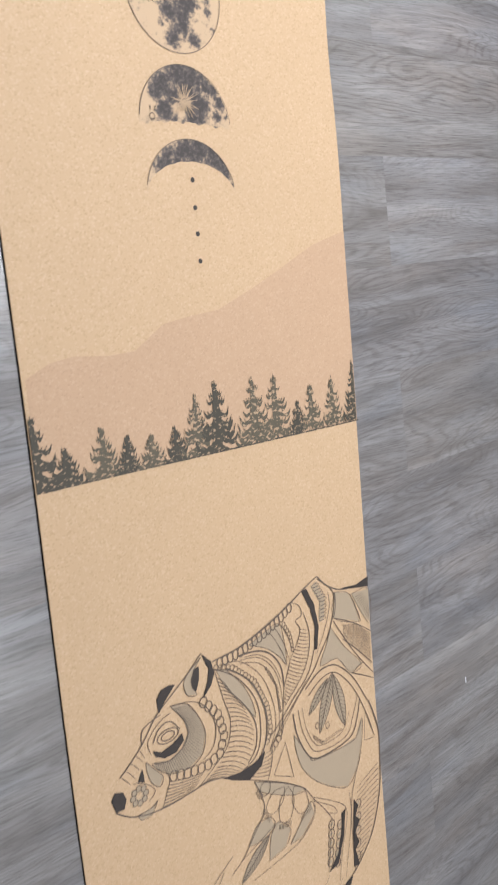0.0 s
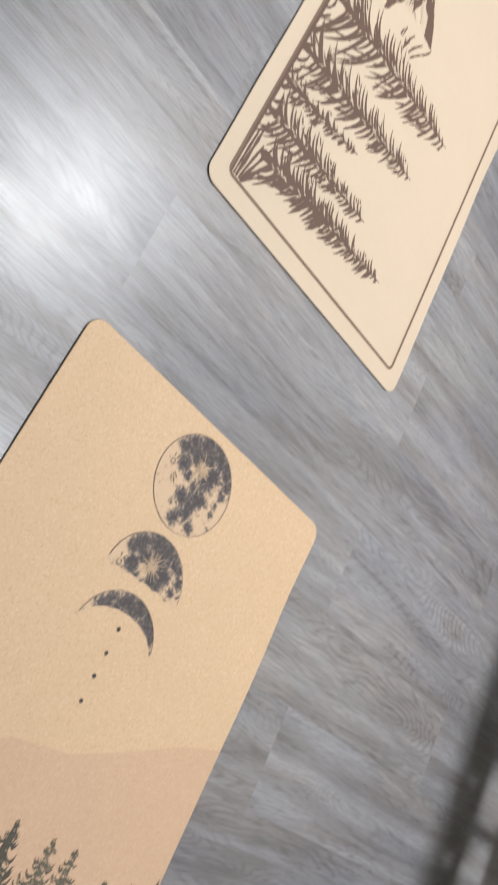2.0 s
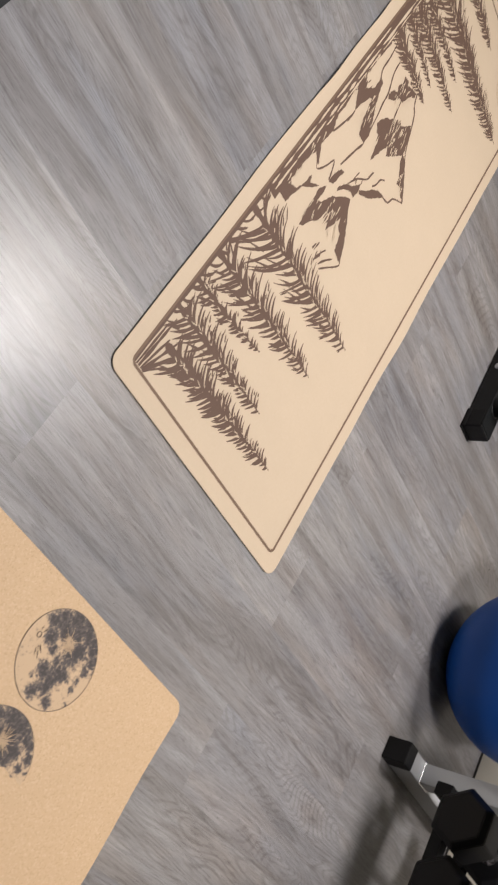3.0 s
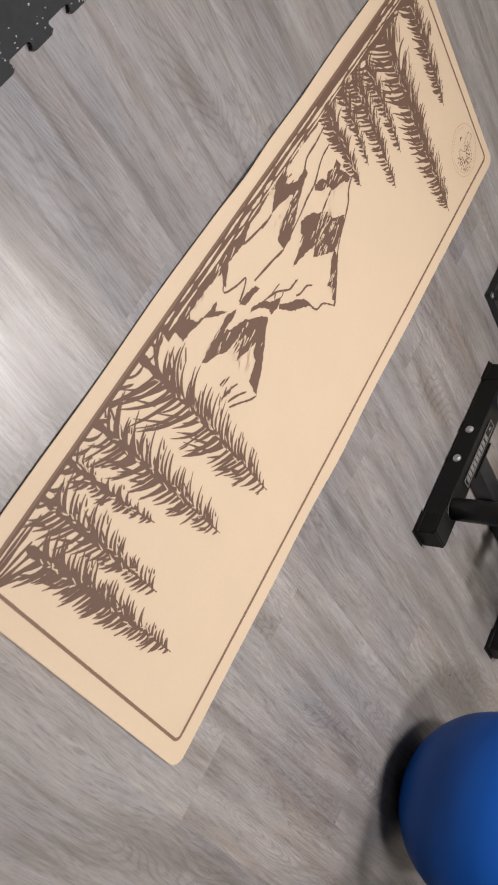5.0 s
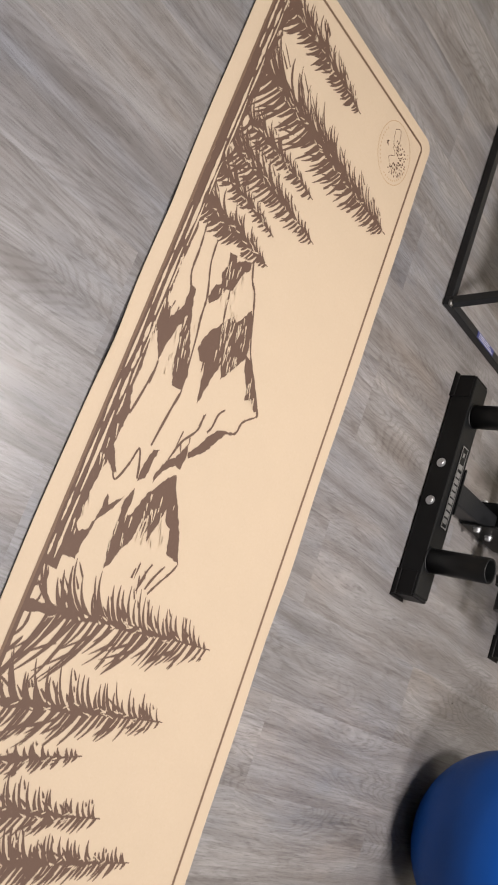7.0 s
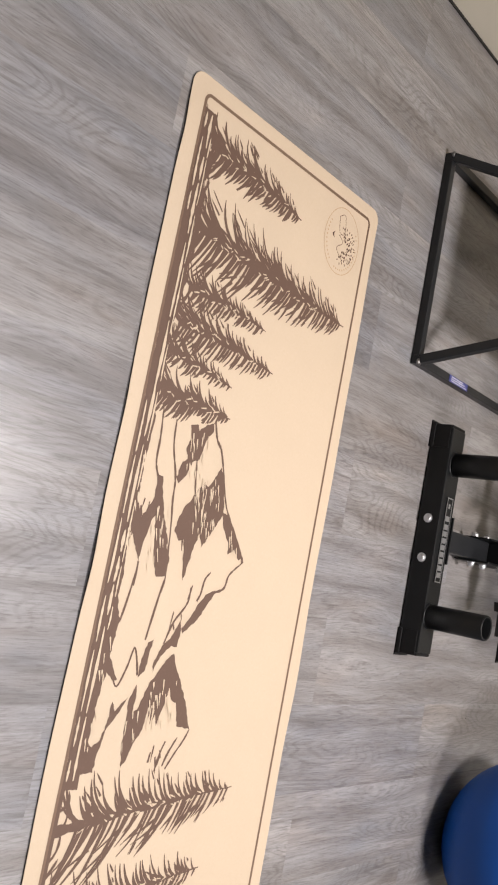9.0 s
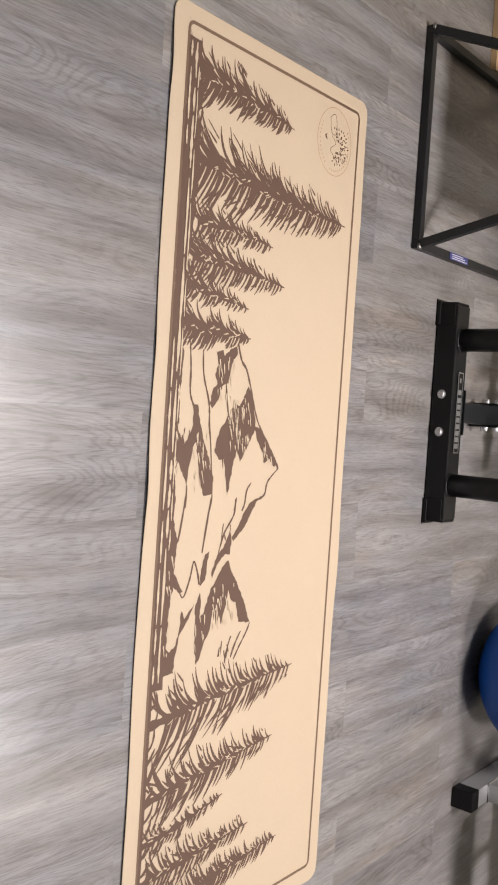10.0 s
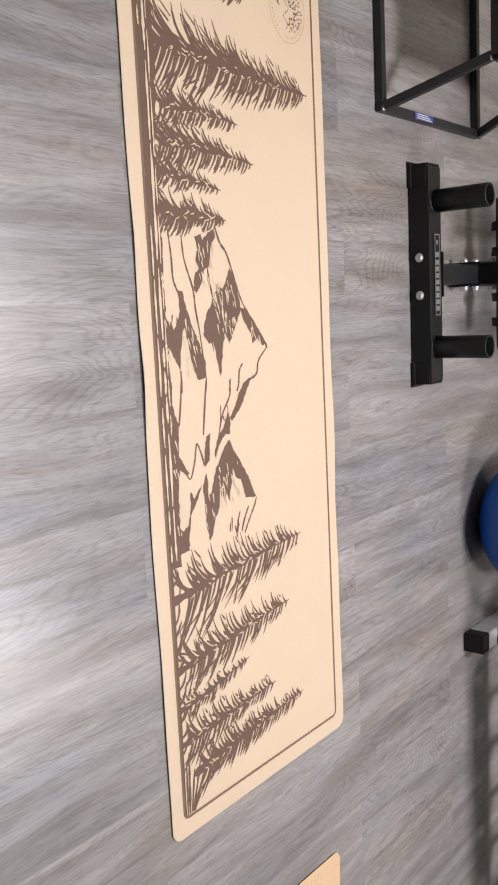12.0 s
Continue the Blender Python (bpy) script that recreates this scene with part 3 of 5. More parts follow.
def tan_mat():
    t = thing("yoga_mat", "tan yoga mat with a brown mountain and fir tree print", "yoga mat", pose(0, 0, 0))
    mat_body(t, TAN, wave_tan, "smooth tan cork face", "black rubber underside")
    bm = bmesh.new()
    rect_line(bm, 0.033, 0.580, 0.036, 1.734, 0.016, 0.0062, INK_Z)
    part("border_line", bm, INK_BORDER, t, "thin brown printed border")
    rng = random.Random(5)
    z = INK_Z
    # base and tip of each fir, and how far its boughs reach to both sides
    high_lean, low_lean = (1.05, 0.55), (0.50, 0.75)
    firs = [((0.070, 1.652), (0.349, 1.631), 0.055, 0.047, high_lean, 0.0085, 1.10), ((0.070, 1.503), (0.550, 1.477), 0.080, 0.070, high_lean, 0.0088, 1.05),
            ((0.086, 1.396), (0.306, 1.386), 0.032, 0.032, high_lean, 0.0088, 0.95), ((0.079, 1.330), (0.350, 1.314), 0.046, 0.042, high_lean, 0.0092, 0.92),
            ((0.064, 1.278), (0.243, 1.256), 0.035, 0.026, high_lean, 0.0088, 0.95), ((0.072, 1.206), (0.256, 1.200), 0.050, 0.032, high_lean, 0.0085, 1.15),
            ((0.041, 0.482), (0.462, 0.523), 0.066, 0.080, low_lean, 0.0120, 1.12), ((0.041, 0.340), (0.408, 0.381), 0.066, 0.048, low_lean, 0.0115, 1.10),
            ((0.041, 0.262), (0.258, 0.298), 0.026, 0.026, low_lean, 0.0110, 1.20), ((0.041, 0.190), (0.345, 0.212), 0.052, 0.042, low_lean, 0.0115, 1.10),
            ((0.070, 0.118), (0.448, 0.152), 0.050, 0.040, low_lean, 0.0098, 1.20)]
    nicks = bmesh.new()
    for k, (b, p, up, down, lean, gap, heavy) in enumerate(firs):
        feather_tree(b, p, up * 1.22, down * 1.34, 20 + k, t, nicks, lean, gap, heavy)
    tagged(part("bare_nick", nicks, TAN, t, "bare tan nicks in the brown firs"), kind="stuff")
    # the two peaks: ridges and gullies, then the shaded faces
    m = bmesh.new()
    for k, pts in enumerate((
            [(0.219, 1.188), (0.233, 1.156), (0.25, 1.138), (0.268, 1.098)],
            [(0.268, 1.098), (0.292, 1.042), (0.329, 0.996), (0.364, 0.953), (0.365, 0.943)],
            [(0.365, 0.943), (0.337, 0.919), (0.328, 0.892), (0.294, 0.879), (0.274, 0.862)],
            [(0.123, 1.167), (0.128, 1.122), (0.147, 1.07), (0.152, 1.028), (0.16, 0.985), (0.172, 0.891)],
            [(0.192, 1.111), (0.195, 1.078), (0.205, 1.049)],
            [(0.087, 1.179), (0.093, 1.131), (0.095, 1.087), (0.106, 1.063)],
            [(0.101, 0.917), (0.102, 0.896), (0.101, 0.875)],
            [(0.172, 0.898), (0.168, 0.87)],
            [(0.285, 0.918), (0.273, 0.903), (0.269, 0.877), (0.262, 0.863)],
            [(0.244, 0.89), (0.239, 0.864)],
            [(0.1, 0.896), (0.097, 0.862), (0.087, 0.814)],
            [(0.17, 0.891), (0.162, 0.845), (0.154, 0.788)],
            [(0.241, 0.887), (0.239, 0.857), (0.214, 0.822), (0.2, 0.783)],
            [(0.082, 0.755), (0.095, 0.729), (0.11, 0.709), (0.125, 0.742), (0.133, 0.773), (0.144, 0.754), (0.152, 0.728)],
            [(0.309, 0.635), (0.3, 0.617), (0.28, 0.59), (0.265, 0.567)],
            [(0.282, 0.621), (0.262, 0.594), (0.256, 0.572)],
            [(0.253, 0.615), (0.242, 0.594), (0.239, 0.564)],
            [(0.221, 0.598), (0.219, 0.58)])):
        stroke(m, pts, 0.0030 if k > 2 else 0.0036, 0.0040 if k > 2 else 0.0050, z, 6, 0.0008, 0.3, rng)
    for pts in (
            [(0.159, 1.166), (0.178, 1.171), (0.183, 1.16), (0.199, 1.176), (0.216, 1.182), (0.219, 1.166), (0.205, 1.147), (0.197, 1.111), (0.181, 1.103), (0.173, 1.078), (0.157, 1.06), (0.149, 1.07), (0.157, 1.099), (0.167, 1.106), (0.159, 1.124), (0.167, 1.142)],
            [(0.203, 1.049), (0.223, 1.075), (0.234, 1.068), (0.245, 1.083), (0.259, 1.109), (0.271, 1.091), (0.28, 1.065), (0.287, 1.027), (0.269, 0.994), (0.246, 0.959), (0.235, 0.983), (0.227, 0.954), (0.215, 0.894), (0.204, 0.94), (0.198, 0.966), (0.185, 0.963), (0.171, 0.978), (0.174, 0.999), (0.184, 1.024), (0.198, 1.039)],
            [(0.284, 1.031), (0.305, 1.027), (0.329, 0.996), (0.364, 0.957), (0.355, 0.949), (0.339, 0.965), (0.321, 0.956), (0.317, 0.977), (0.296, 1.001)],
            [(0.066, 0.987), (0.071, 1.015), (0.088, 0.99), (0.108, 1.028), (0.105, 1.066), (0.118, 1.065), (0.126, 1.032), (0.139, 1.0), (0.158, 0.964), (0.172, 0.931), (0.169, 0.899), (0.148, 0.896), (0.137, 0.918), (0.129, 0.951), (0.119, 0.997), (0.111, 0.986), (0.104, 0.952), (0.101, 0.917), (0.089, 0.935), (0.076, 0.96), (0.069, 0.946)],
            [(0.06, 1.204), (0.073, 1.154), (0.068, 1.103), (0.071, 1.015), (0.067, 0.967), (0.074, 0.877), (0.059, 0.878), (0.061, 1.015), (0.058, 1.103), (0.053, 1.17)],
            [(0.231, 0.768), (0.249, 0.736), (0.273, 0.703), (0.291, 0.673), (0.309, 0.635), (0.285, 0.639), (0.273, 0.641), (0.261, 0.682), (0.246, 0.688), (0.237, 0.708), (0.232, 0.679), (0.221, 0.643), (0.212, 0.667), (0.204, 0.679), (0.193, 0.674), (0.19, 0.637), (0.177, 0.618), (0.166, 0.587), (0.156, 0.575), (0.15, 0.605), (0.147, 0.645), (0.144, 0.686), (0.155, 0.713), (0.16, 0.69), (0.158, 0.662), (0.171, 0.677), (0.184, 0.716), (0.198, 0.732), (0.214, 0.756)],
            [(0.237, 0.798), (0.234, 0.779), (0.22, 0.781), (0.198, 0.761), (0.187, 0.734), (0.184, 0.749), (0.197, 0.78), (0.214, 0.793), (0.231, 0.828)],
            [(0.162, 0.784), (0.175, 0.79), (0.17, 0.761), (0.168, 0.736), (0.154, 0.724), (0.154, 0.756)],
            [(0.062, 0.899), (0.074, 0.898), (0.072, 0.857), (0.087, 0.814), (0.082, 0.755), (0.092, 0.743), (0.108, 0.72), (0.1, 0.717), (0.082, 0.731), (0.075, 0.69), (0.073, 0.62), (0.083, 0.611), (0.098, 0.622), (0.105, 0.649), (0.108, 0.684), (0.118, 0.668), (0.141, 0.693), (0.129, 0.667), (0.108, 0.642), (0.098, 0.601), (0.096, 0.57), (0.059, 0.568), (0.061, 0.658), (0.062, 0.761)],
            [(0.297, 0.883), (0.306, 0.88), (0.274, 0.831), (0.242, 0.804), (0.236, 0.813), (0.254, 0.833), (0.271, 0.862), (0.282, 0.876)]):
        fill(m, pts, z, 0.0016, 0.006, rng)
    # loose hatching where light and shade meet
    for k in range(46):
        cx, cy = rng.choice(((0.240, 1.04), (0.205, 0.98), (0.185, 1.12), (0.222, 0.82), (0.155, 0.92), (0.240, 0.590), (0.215, 0.68), (0.09, 1.0)))
        x, y = cx + rng.uniform(-0.016, 0.010), cy + rng.uniform(-0.012, 0.024)
        stroke(m, [(x, y), (x + rng.uniform(-0.006, 0.010), y - rng.uniform(0.010, 0.036))], 0.0030, 0.0008, z, 4, 0.0012, 0.3, rng)
    part("mountain_print", m, INK_BROWN, t)
    m = bmesh.new()
    for cx, cy, wx, wy, count in ((0.235, 1.035, 0.034, 0.052, 58), (0.188, 1.125, 0.022, 0.036, 20), (0.225, 0.690, 0.034, 0.040, 20), (0.330, 0.985, 0.018, 0.020, 7),
                                  (0.135, 0.965, 0.024, 0.055, 18), (0.160, 0.640, 0.014, 0.030, 6), (0.066, 1.02, 0.004, 0.08, 14), (0.070, 0.70, 0.006, 0.09, 12)):
        for k in range(count):
            x, y = cx + rng.uniform(-wx, wx), cy + rng.uniform(-wy, wy)
            ln = rng.uniform(0.008, 0.024)
            stroke(m, [(x, y), (x + rng.uniform(0.10, 0.45) * ln * 0.8, y - ln)], rng.uniform(0.0012, 0.0032), 0.0006, z + 0.0010, 4, 0.0008, 0.35, rng)
    tagged(part("light_streak", m, TAN, t, "bare tan streaks in the brown mountain faces"), kind="stuff")
    # the broken ground lines along the foot of the picture
    g, gaps = bmesh.new(), bmesh.new()
    ys = [0.545 + 0.0147 * k for k in range(80)]
    shore = [(0.069 + 0.005 * noise.noise(Vector((v * 31, 0, 0))) + 0.006 * noise.noise(Vector((v * 8, 3, 0))), v) for v in ys]
    fill(g, [(0.0385, 0.545)] + shore + [(0.0385, 1.708)], z, 0.0010, 0.008, rng)
    for x, wide, spans in ((0.0445, 0.0042, ((0.56, 1.21), (1.52, 1.70))), (0.0570, 0.0058, ((0.56, 1.25), (1.20, 1.70))), (0.0650, 0.0034, ((0.80, 1.20), (1.22, 1.66)))):
        for y, stop in spans:
            while y < stop - 0.02:
                y1 = min(y + rng.uniform(0.03, 0.14), stop)
                drift = rng.uniform(-0.0015, 0.0015)
                stroke(gaps, [(x + drift, y), (x - drift, (y + y1) / 2), (x + drift * 0.5, y1)], wide * 0.45, wide * 0.35, z + 0.0010, 9, wide * 0.65, 0.35, rng)
                y = y1 + rng.uniform(0.004, 0.022)
    for k in range(22):
        # little tufts where the firs stand
        y, x = rng.uniform(1.20, 1.64), rng.uniform(0.064, 0.076)
        stroke(g, [(x, y), (x + rng.uniform(0.004, 0.014), y + rng.uniform(0.012, 0.024)), (x + rng.uniform(0, 0.006), y + rng.uniform(0.026, 0.05))], 0.007, 0.001, z, 6, 0.003, 0.3, rng)
    stroke(g, [(0.0405, 0.045), (0.0415, 0.25), (0.0425, 0.55)], 0.004, 0.010, z, 10, 0.0, 0.25, rng)
    for k in range(11):
        y = 0.17 + 0.034 * k + rng.uniform(-0.006, 0.006)
        stroke(g, [(0.043, y), (0.043 + rng.uniform(0.012, 0.028), y + rng.uniform(0.004, 0.022)), (0.043 + rng.uniform(0.008, 0.022), y + rng.uniform(0.026, 0.05))], 0.006, 0.0012, z, 5, 0.002, 0.3, rng)
    for x0, x1, y1, wide in ((0.046, 0.050, 0.150, 0.003), (0.052, 0.058, 0.170, 0.004), (0.058, 0.072, 0.130, 0.003), (0.062, 0.090, 0.140, 0.004), (0.064, 0.110, 0.128, 0.004), (0.066, 0.128, 0.110, 0.003)):
        # strokes fanning out of the corner
        stroke(g, [(x0, 0.044), ((x0 + x1) / 2, 0.09), (x1, y1)], wide + 0.001, wide, z, 7, 0.002, 0.35, rng)
    tagged(part("ground_gap", gaps, TAN, t, "bare tan streaks in the brown ground"), kind="stuff")
    part("ground_print", g, INK_BROWN, t)
    # round emblem: ring, leaves, loops, and short bars for its lettering
    e = bmesh.new()
    cx, cy = 0.490, 1.646
    ring(e, cx, cy, 0.062, 0.071, 0.0016, z)
    for k in range(30):
        a = 150 + 240 * k / 29
        if 10 < (k % 15) < 13:
            continue
        c, s = math.cos(radians(a)), math.sin(radians(a))
        x, y = cx + 0.053 * c, cy + 0.061 * s
        stroke(e, [(x - 0.0016 * s, y + 0.0016 * c), (x + 0.0016 * s, y - 0.0016 * c)], 0.0035, 0.0035, z, 1)
    part("emblem_ring", e, INK_LIGHT, t, "pale brown oval line with tiny lettering bars")
    e = bmesh.new()
    for k in range(76):
        a, r = -120 + 235 * k / 75 + rng.uniform(-4, 4), (0.011, 0.026, 0.018, 0.034)[k % 4] + rng.uniform(-0.003, 0.003)
        leaf(e, cx + 0.012 + r * math.cos(radians(a)), cy - 0.008 + r * math.sin(radians(a)), 0.0064, 0.0028, a + rng.uniform(-40, 40), z)
    stroke(e, [(cx - 0.020, cy + 0.048), (cx - 0.002, cy + 0.056), (cx + 0.006, cy + 0.020), (cx - 0.012, cy + 0.016), (cx - 0.020, cy + 0.048)], 0.0012, 0.0012, z, 8)
    stroke(e, [(cx - 0.012, cy + 0.010), (cx + 0.004, cy - 0.002), (cx - 0.014, cy - 0.020), (cx + 0.014, cy - 0.040)], 0.0012, 0.0012, z, 8)
    fill(e, [(cx - 0.036, cy + 0.006), (cx - 0.028, cy + 0.012), (cx - 0.031, cy + 0.005), (cx - 0.026, cy - 0.002), (cx - 0.034, cy + 0.001)], z, step=1)
    part("emblem_leaves", e, INK_BROWN, t, "small brown leaf sprig")
    return t


tan_mat()


# ---- cork mat with moons ----
PRINT = Matrix.Translation((0.0023, 0.0036, 0)) @ Matrix.Diagonal((1.006, 0.995, 1, 1))


def conifer(x, y, h, half, seed, parent, pale):
    """A little fir with drooping tiers."""
    rng = random.Random(seed)
    bm = bmesh.new()
    z = INK_Z + 0.0010
    stroke(bm, [(x, y), (x, y + h)], 0.004, 0.0008, z, 6, 0, 0.2, rng)
    half *= 1.10
    # solid crown, broken below
    crown = [(x - half * w, y + h * v) for w, v in ((0.07, 0.93), (0.13, 0.74), (0.20, 0.52), (0.22, 0.30), (0.16, 0.06))]
    fill(bm, [(x, y + h)] + crown + [(2 * x - px, py) for px, py in reversed(crown)], z, 0.0012, 0.004, rng)
    tiers = 5 + round(h * 40)
    for k in range(tiers):
        s = (k + rng.uniform(0, 0.5)) / tiers
        for sg in (-1, 1):
            if pale and rng.random() < 0.06:
                continue
            size = half * (1 - s) ** 0.80 * rng.uniform(0.86, 1.14) * 1.08 + 0.0010
            reach, drop = sg * size, size * rng.uniform(0.34, 0.58)
            ry = y + h * (0.10 + 0.90 * s) + rng.uniform(-0.002, 0.002)
            thick = (0.0095 if not pale else 0.0078) * (1 - 0.60 * s)
            # each bough hangs, then turns up at its end
            pts = [(x, ry), (x + reach * 0.40, ry - drop * 0.55), (x + reach * 0.72, ry - drop * 0.80), (x + reach * 0.90, ry - drop * 0.62), (x + reach * 1.10, ry + drop * 0.05),
                   (x + reach, ry - drop * 0.85), (x + reach * 0.86, ry - drop - thick * 0.5), (x + reach * 0.66, ry - drop - thick * rng.uniform(0.4, 1.1)), (x + reach * 0.50, ry - drop * 0.9 - thick * 0.3),
                   (x + reach * 0.36, ry - drop * 0.8 - thick * rng.uniform(0.5, 1.2)), (x + reach * 0.18, ry - drop * 0.5 - thick * 0.5), (x, ry - thick)]
            fill(bm, [(px, max(y, py)) for px, py in pts], z, 0.0006, 0.004, rng)
            for u in (0.35, 0.62):
                if rng.random() < 0.6:
                    stroke(bm, [(x + reach * u, max(y, ry - drop * 0.75)), (x + reach * (u + 0.16), max(y, ry - drop * 0.75) + 0.0055)], 0.0026, 0.0006, z, 2)
    for v in bm.verts:
        v.co.x = min(max(v.co.x, 0.0), 0.604)
    part("tree_print", bm, INK_TREE_PALE if pale else INK_TREE, parent, "pale printed fir" if pale else "dark printed fir", m=PRINT)


def cork_mat():
    t = thing("yoga_mat", "speckled cork yoga mat printed with moon phases, firs and ornament", "yoga mat", pose(-0.0352, -0.3020, 0, 0, 0, -1.55))
    holder = Matrix.Translation((0, -MAT_L, 0))
    part("base_layer", mat_layer(MAT_W, MAT_L, 0.026, 0.0002, 0.0024, wave_cork, -0.0008), RUBBER, t, "black rubber underside", m=holder)
    part("top_layer", mat_layer(MAT_W, MAT_L, 0.026, 0.0024, 0.0040, wave_cork), CORK, t, "speckled cork face", m=holder)
    z = INK_Z
    rng = random.Random(9)

    def disc(cx, cy, r, lower):
        """A disc whose lower side follows the line lower(u), u from -1 to 1."""
        bm = bmesh.new()
        n = 44
        top = [(cx - r * math.cos(math.pi * k / n), cy + r * math.sin(math.pi * k / n)) for k in range(n + 1)]
        rows = [bm.verts.new((*p, z)) for p in top]
        low = [bm.verts.new((p[0], cy + r * lower((p[0] - cx) / r), z)) for p in top[1:-1]]
        chain = [rows[0]] + low + [rows[-1]]
        for k in range(n):
            quad = [rows[k], chain[k], chain[k + 1], rows[k + 1]]
            bm.faces.new(list(dict.fromkeys(quad)))
        return bm

    def terminator(u):
        return 0.07 * (1 - u * u) - 0.03 + 0.018 * math.sin(17 * u) + 0.012 * math.sin(33 * u + 1)

    part("full_moon", disc(0.296, -0.104, 0.081, lambda u: -math.sqrt(max(0, 1 - u * u))), FULL_MOON, t, "full moon in mottled ink", m=PRINT)
    rim = bmesh.new()
    ring(rim, 0.296, -0.104, 0.081, 0.081, 0.0009, z + 0.0006)
    part("moon_rim", rim, INK_LINE, t, m=PRINT)
    part("half_moon", disc(0.296, -0.2795, 0.0795, terminator), HALF_MOON, t, "half moon in mottled ink with a ragged edge", m=PRINT)
    part("crescent_moon", disc(0.297, -0.378, 0.0795, lambda u: (0.62 + 0.007 * math.sin(21 * u)) * math.sqrt(max(0, 1 - u * u))), CRESCENT_MOON, t, "crescent moon in mottled ink", m=PRINT)
    for cy, first, last in ((-0.2795, 4, 174), (-0.378, 14, 168)):
        arc = bmesh.new()
        ring(arc, 0.2965, cy, 0.0794, 0.0794, 0.0009, z + 0.0008, first, last)
        part("moon_rim", arc, INK_LINE, t, m=PRINT)
    for cx, cy, radius in ((0.296, -0.104, 0.081), (0.296, -0.2795, 0.0795)):
        # a large rayed crater and a lesser one with dark rays
        x, y = cx + -0.002 * radius, cy + 0.391 * radius
        rays = bmesh.new()
        for k in range(30):
            a, far = radians(12 * k + rng.uniform(-5, 5)), rng.uniform(0.009, 0.027)
            stroke(rays, [(x + 0.004 * math.cos(a), y + 0.004 * math.sin(a)), (x + far * math.cos(a), y + far * math.sin(a))], 0.0013, 0.0004, z + 0.0011, 3, 0.0003, 0.5, rng)
        fill(rays, [(x + 0.0032 * math.cos(k * math.pi / 6), y + 0.0032 * math.sin(k * math.pi / 6)) for k in range(12)], z + 0.0012, step=1)
        part("ray_crater", rays, MOON_BARE, t, "pale rayed crater", m=PRINT)
        x, y = cx + -0.729 * radius, cy + 0.096 * radius
        dark = bmesh.new()
        ring(dark, x, y, 0.0042, 0.0042, 0.0009, z + 0.0011, n=16)
        for a, near, far in ((62, 8, 18), (100, 8, 15), (-40, 15, 30), (-52, 16, 38), (-63, 20, 34)):
            if cy < -0.2 and a < 0:
                continue
            ca, sa = math.cos(radians(a)), math.sin(radians(a))
            stroke(dark, [(x + near / 1000 * ca, y + near / 1000 * sa), (x + far / 1000 * ca, y + far / 1000 * sa)], 0.0005, 0.0004, z + 0.0011, 3, 0.0008, 0.4, rng)
        part("ring_crater", dark, INK_BLACK, t, "dark ringed crater", m=PRINT)
    for dy in (-0.3535, -0.3915, -0.4275, -0.4655):
        bm = bmesh.new()
        fill(bm, [(0.2973 + 0.0036 * math.cos(k * math.pi / 8), dy + 0.0036 * math.sin(k * math.pi / 8)) for k in range(16)], z, step=1)
        part("dot", bm, INK_BLACK, t, m=PRINT)
    # washed hills down to the line of firs
    bm = bmesh.new()
    crest = [(0.004, -0.598), (0.040, -0.582), (0.075, -0.577), (0.125, -0.582), (0.169, -0.580), (0.221, -0.548), (0.270, -0.541), (0.321, -0.536), (0.390, -0.510), (0.455, -0.482), (0.530, -0.448), (0.606, -0.428)]
    fill(bm, crest + [(0.606, -0.742), (0.004, -0.742)], z, step=1.0)
    part("hill_print", bm, CORK_TINT, t, "faint reddish wash in the shape of hills", m=PRINT)
    bm = bmesh.new()
    stroke(bm, [(0.0015, -0.7395), (0.3, -0.742), (0.6085, -0.7435)], 0.0022, 0.0022, z + 0.0006, 12)
    part("ground_line", bm, INK_TREE, t, m=PRINT)
    firs = [(0.003, 0.098, 0.036, 0), (0.045, 0.052, 0.024, 0), (0.1015, 0.069, 0.026, 1), (0.140, 0.052, 0.019, 0), (0.179, 0.047, 0.021, 1), (0.221, 0.052, 0.018, 0), (0.260, 0.091, 0.026, 1),
            (0.2996, 0.106, 0.034, 0), (0.3727, 0.102, 0.031, 1), (0.4178, 0.100, 0.030, 1), (0.4651, 0.053, 0.018, 0), (0.4965, 0.074, 0.021, 1), (0.5473, 0.082, 0.021, 1), (0.601, 0.101, 0.022, 0)]
    for k, (x, h, half, pale) in enumerate(firs):
        conifer(x, -0.7415, h, half, 60 + k, t, pale)
    ornament(t, z, rng)
    return t


def along(pts, s):
    """The point at the share s of a polyline's length."""
    pts = [Vector((*p, 0)) for p in pts]
    run = [(b - a).length for a, b in zip(pts, pts[1:])]
    left = s * sum(run)
    for a, b, d in zip(pts, pts[1:], run):
        if left <= d or b is pts[-1]:
            return a.lerp(b, min(1.0, left / d))
        left -= d


def hatch(bm, one, two, count, w, z, bow=0.0):
    """Fine strokes from one line across to another."""
    for k in range(count):
        a, b = along(one, (k + 0.5) / count), along(two, (k + 0.5) / count)
        side = Vector((b.y - a.y, a.x - b.x, 0)) * bow
        mid = (a + b) / 2 + side
        stroke(bm, [a[:2], mid[:2], b[:2]], w, w * 0.6, z, 4)


def beads(bm, path, count, rx, ry, w, z):
    for k in range(count):
        p = along(path, (k + 0.5) / count)
        ring(bm, p.x, p.y, rx, ry, w, z, 0, 360, 10)


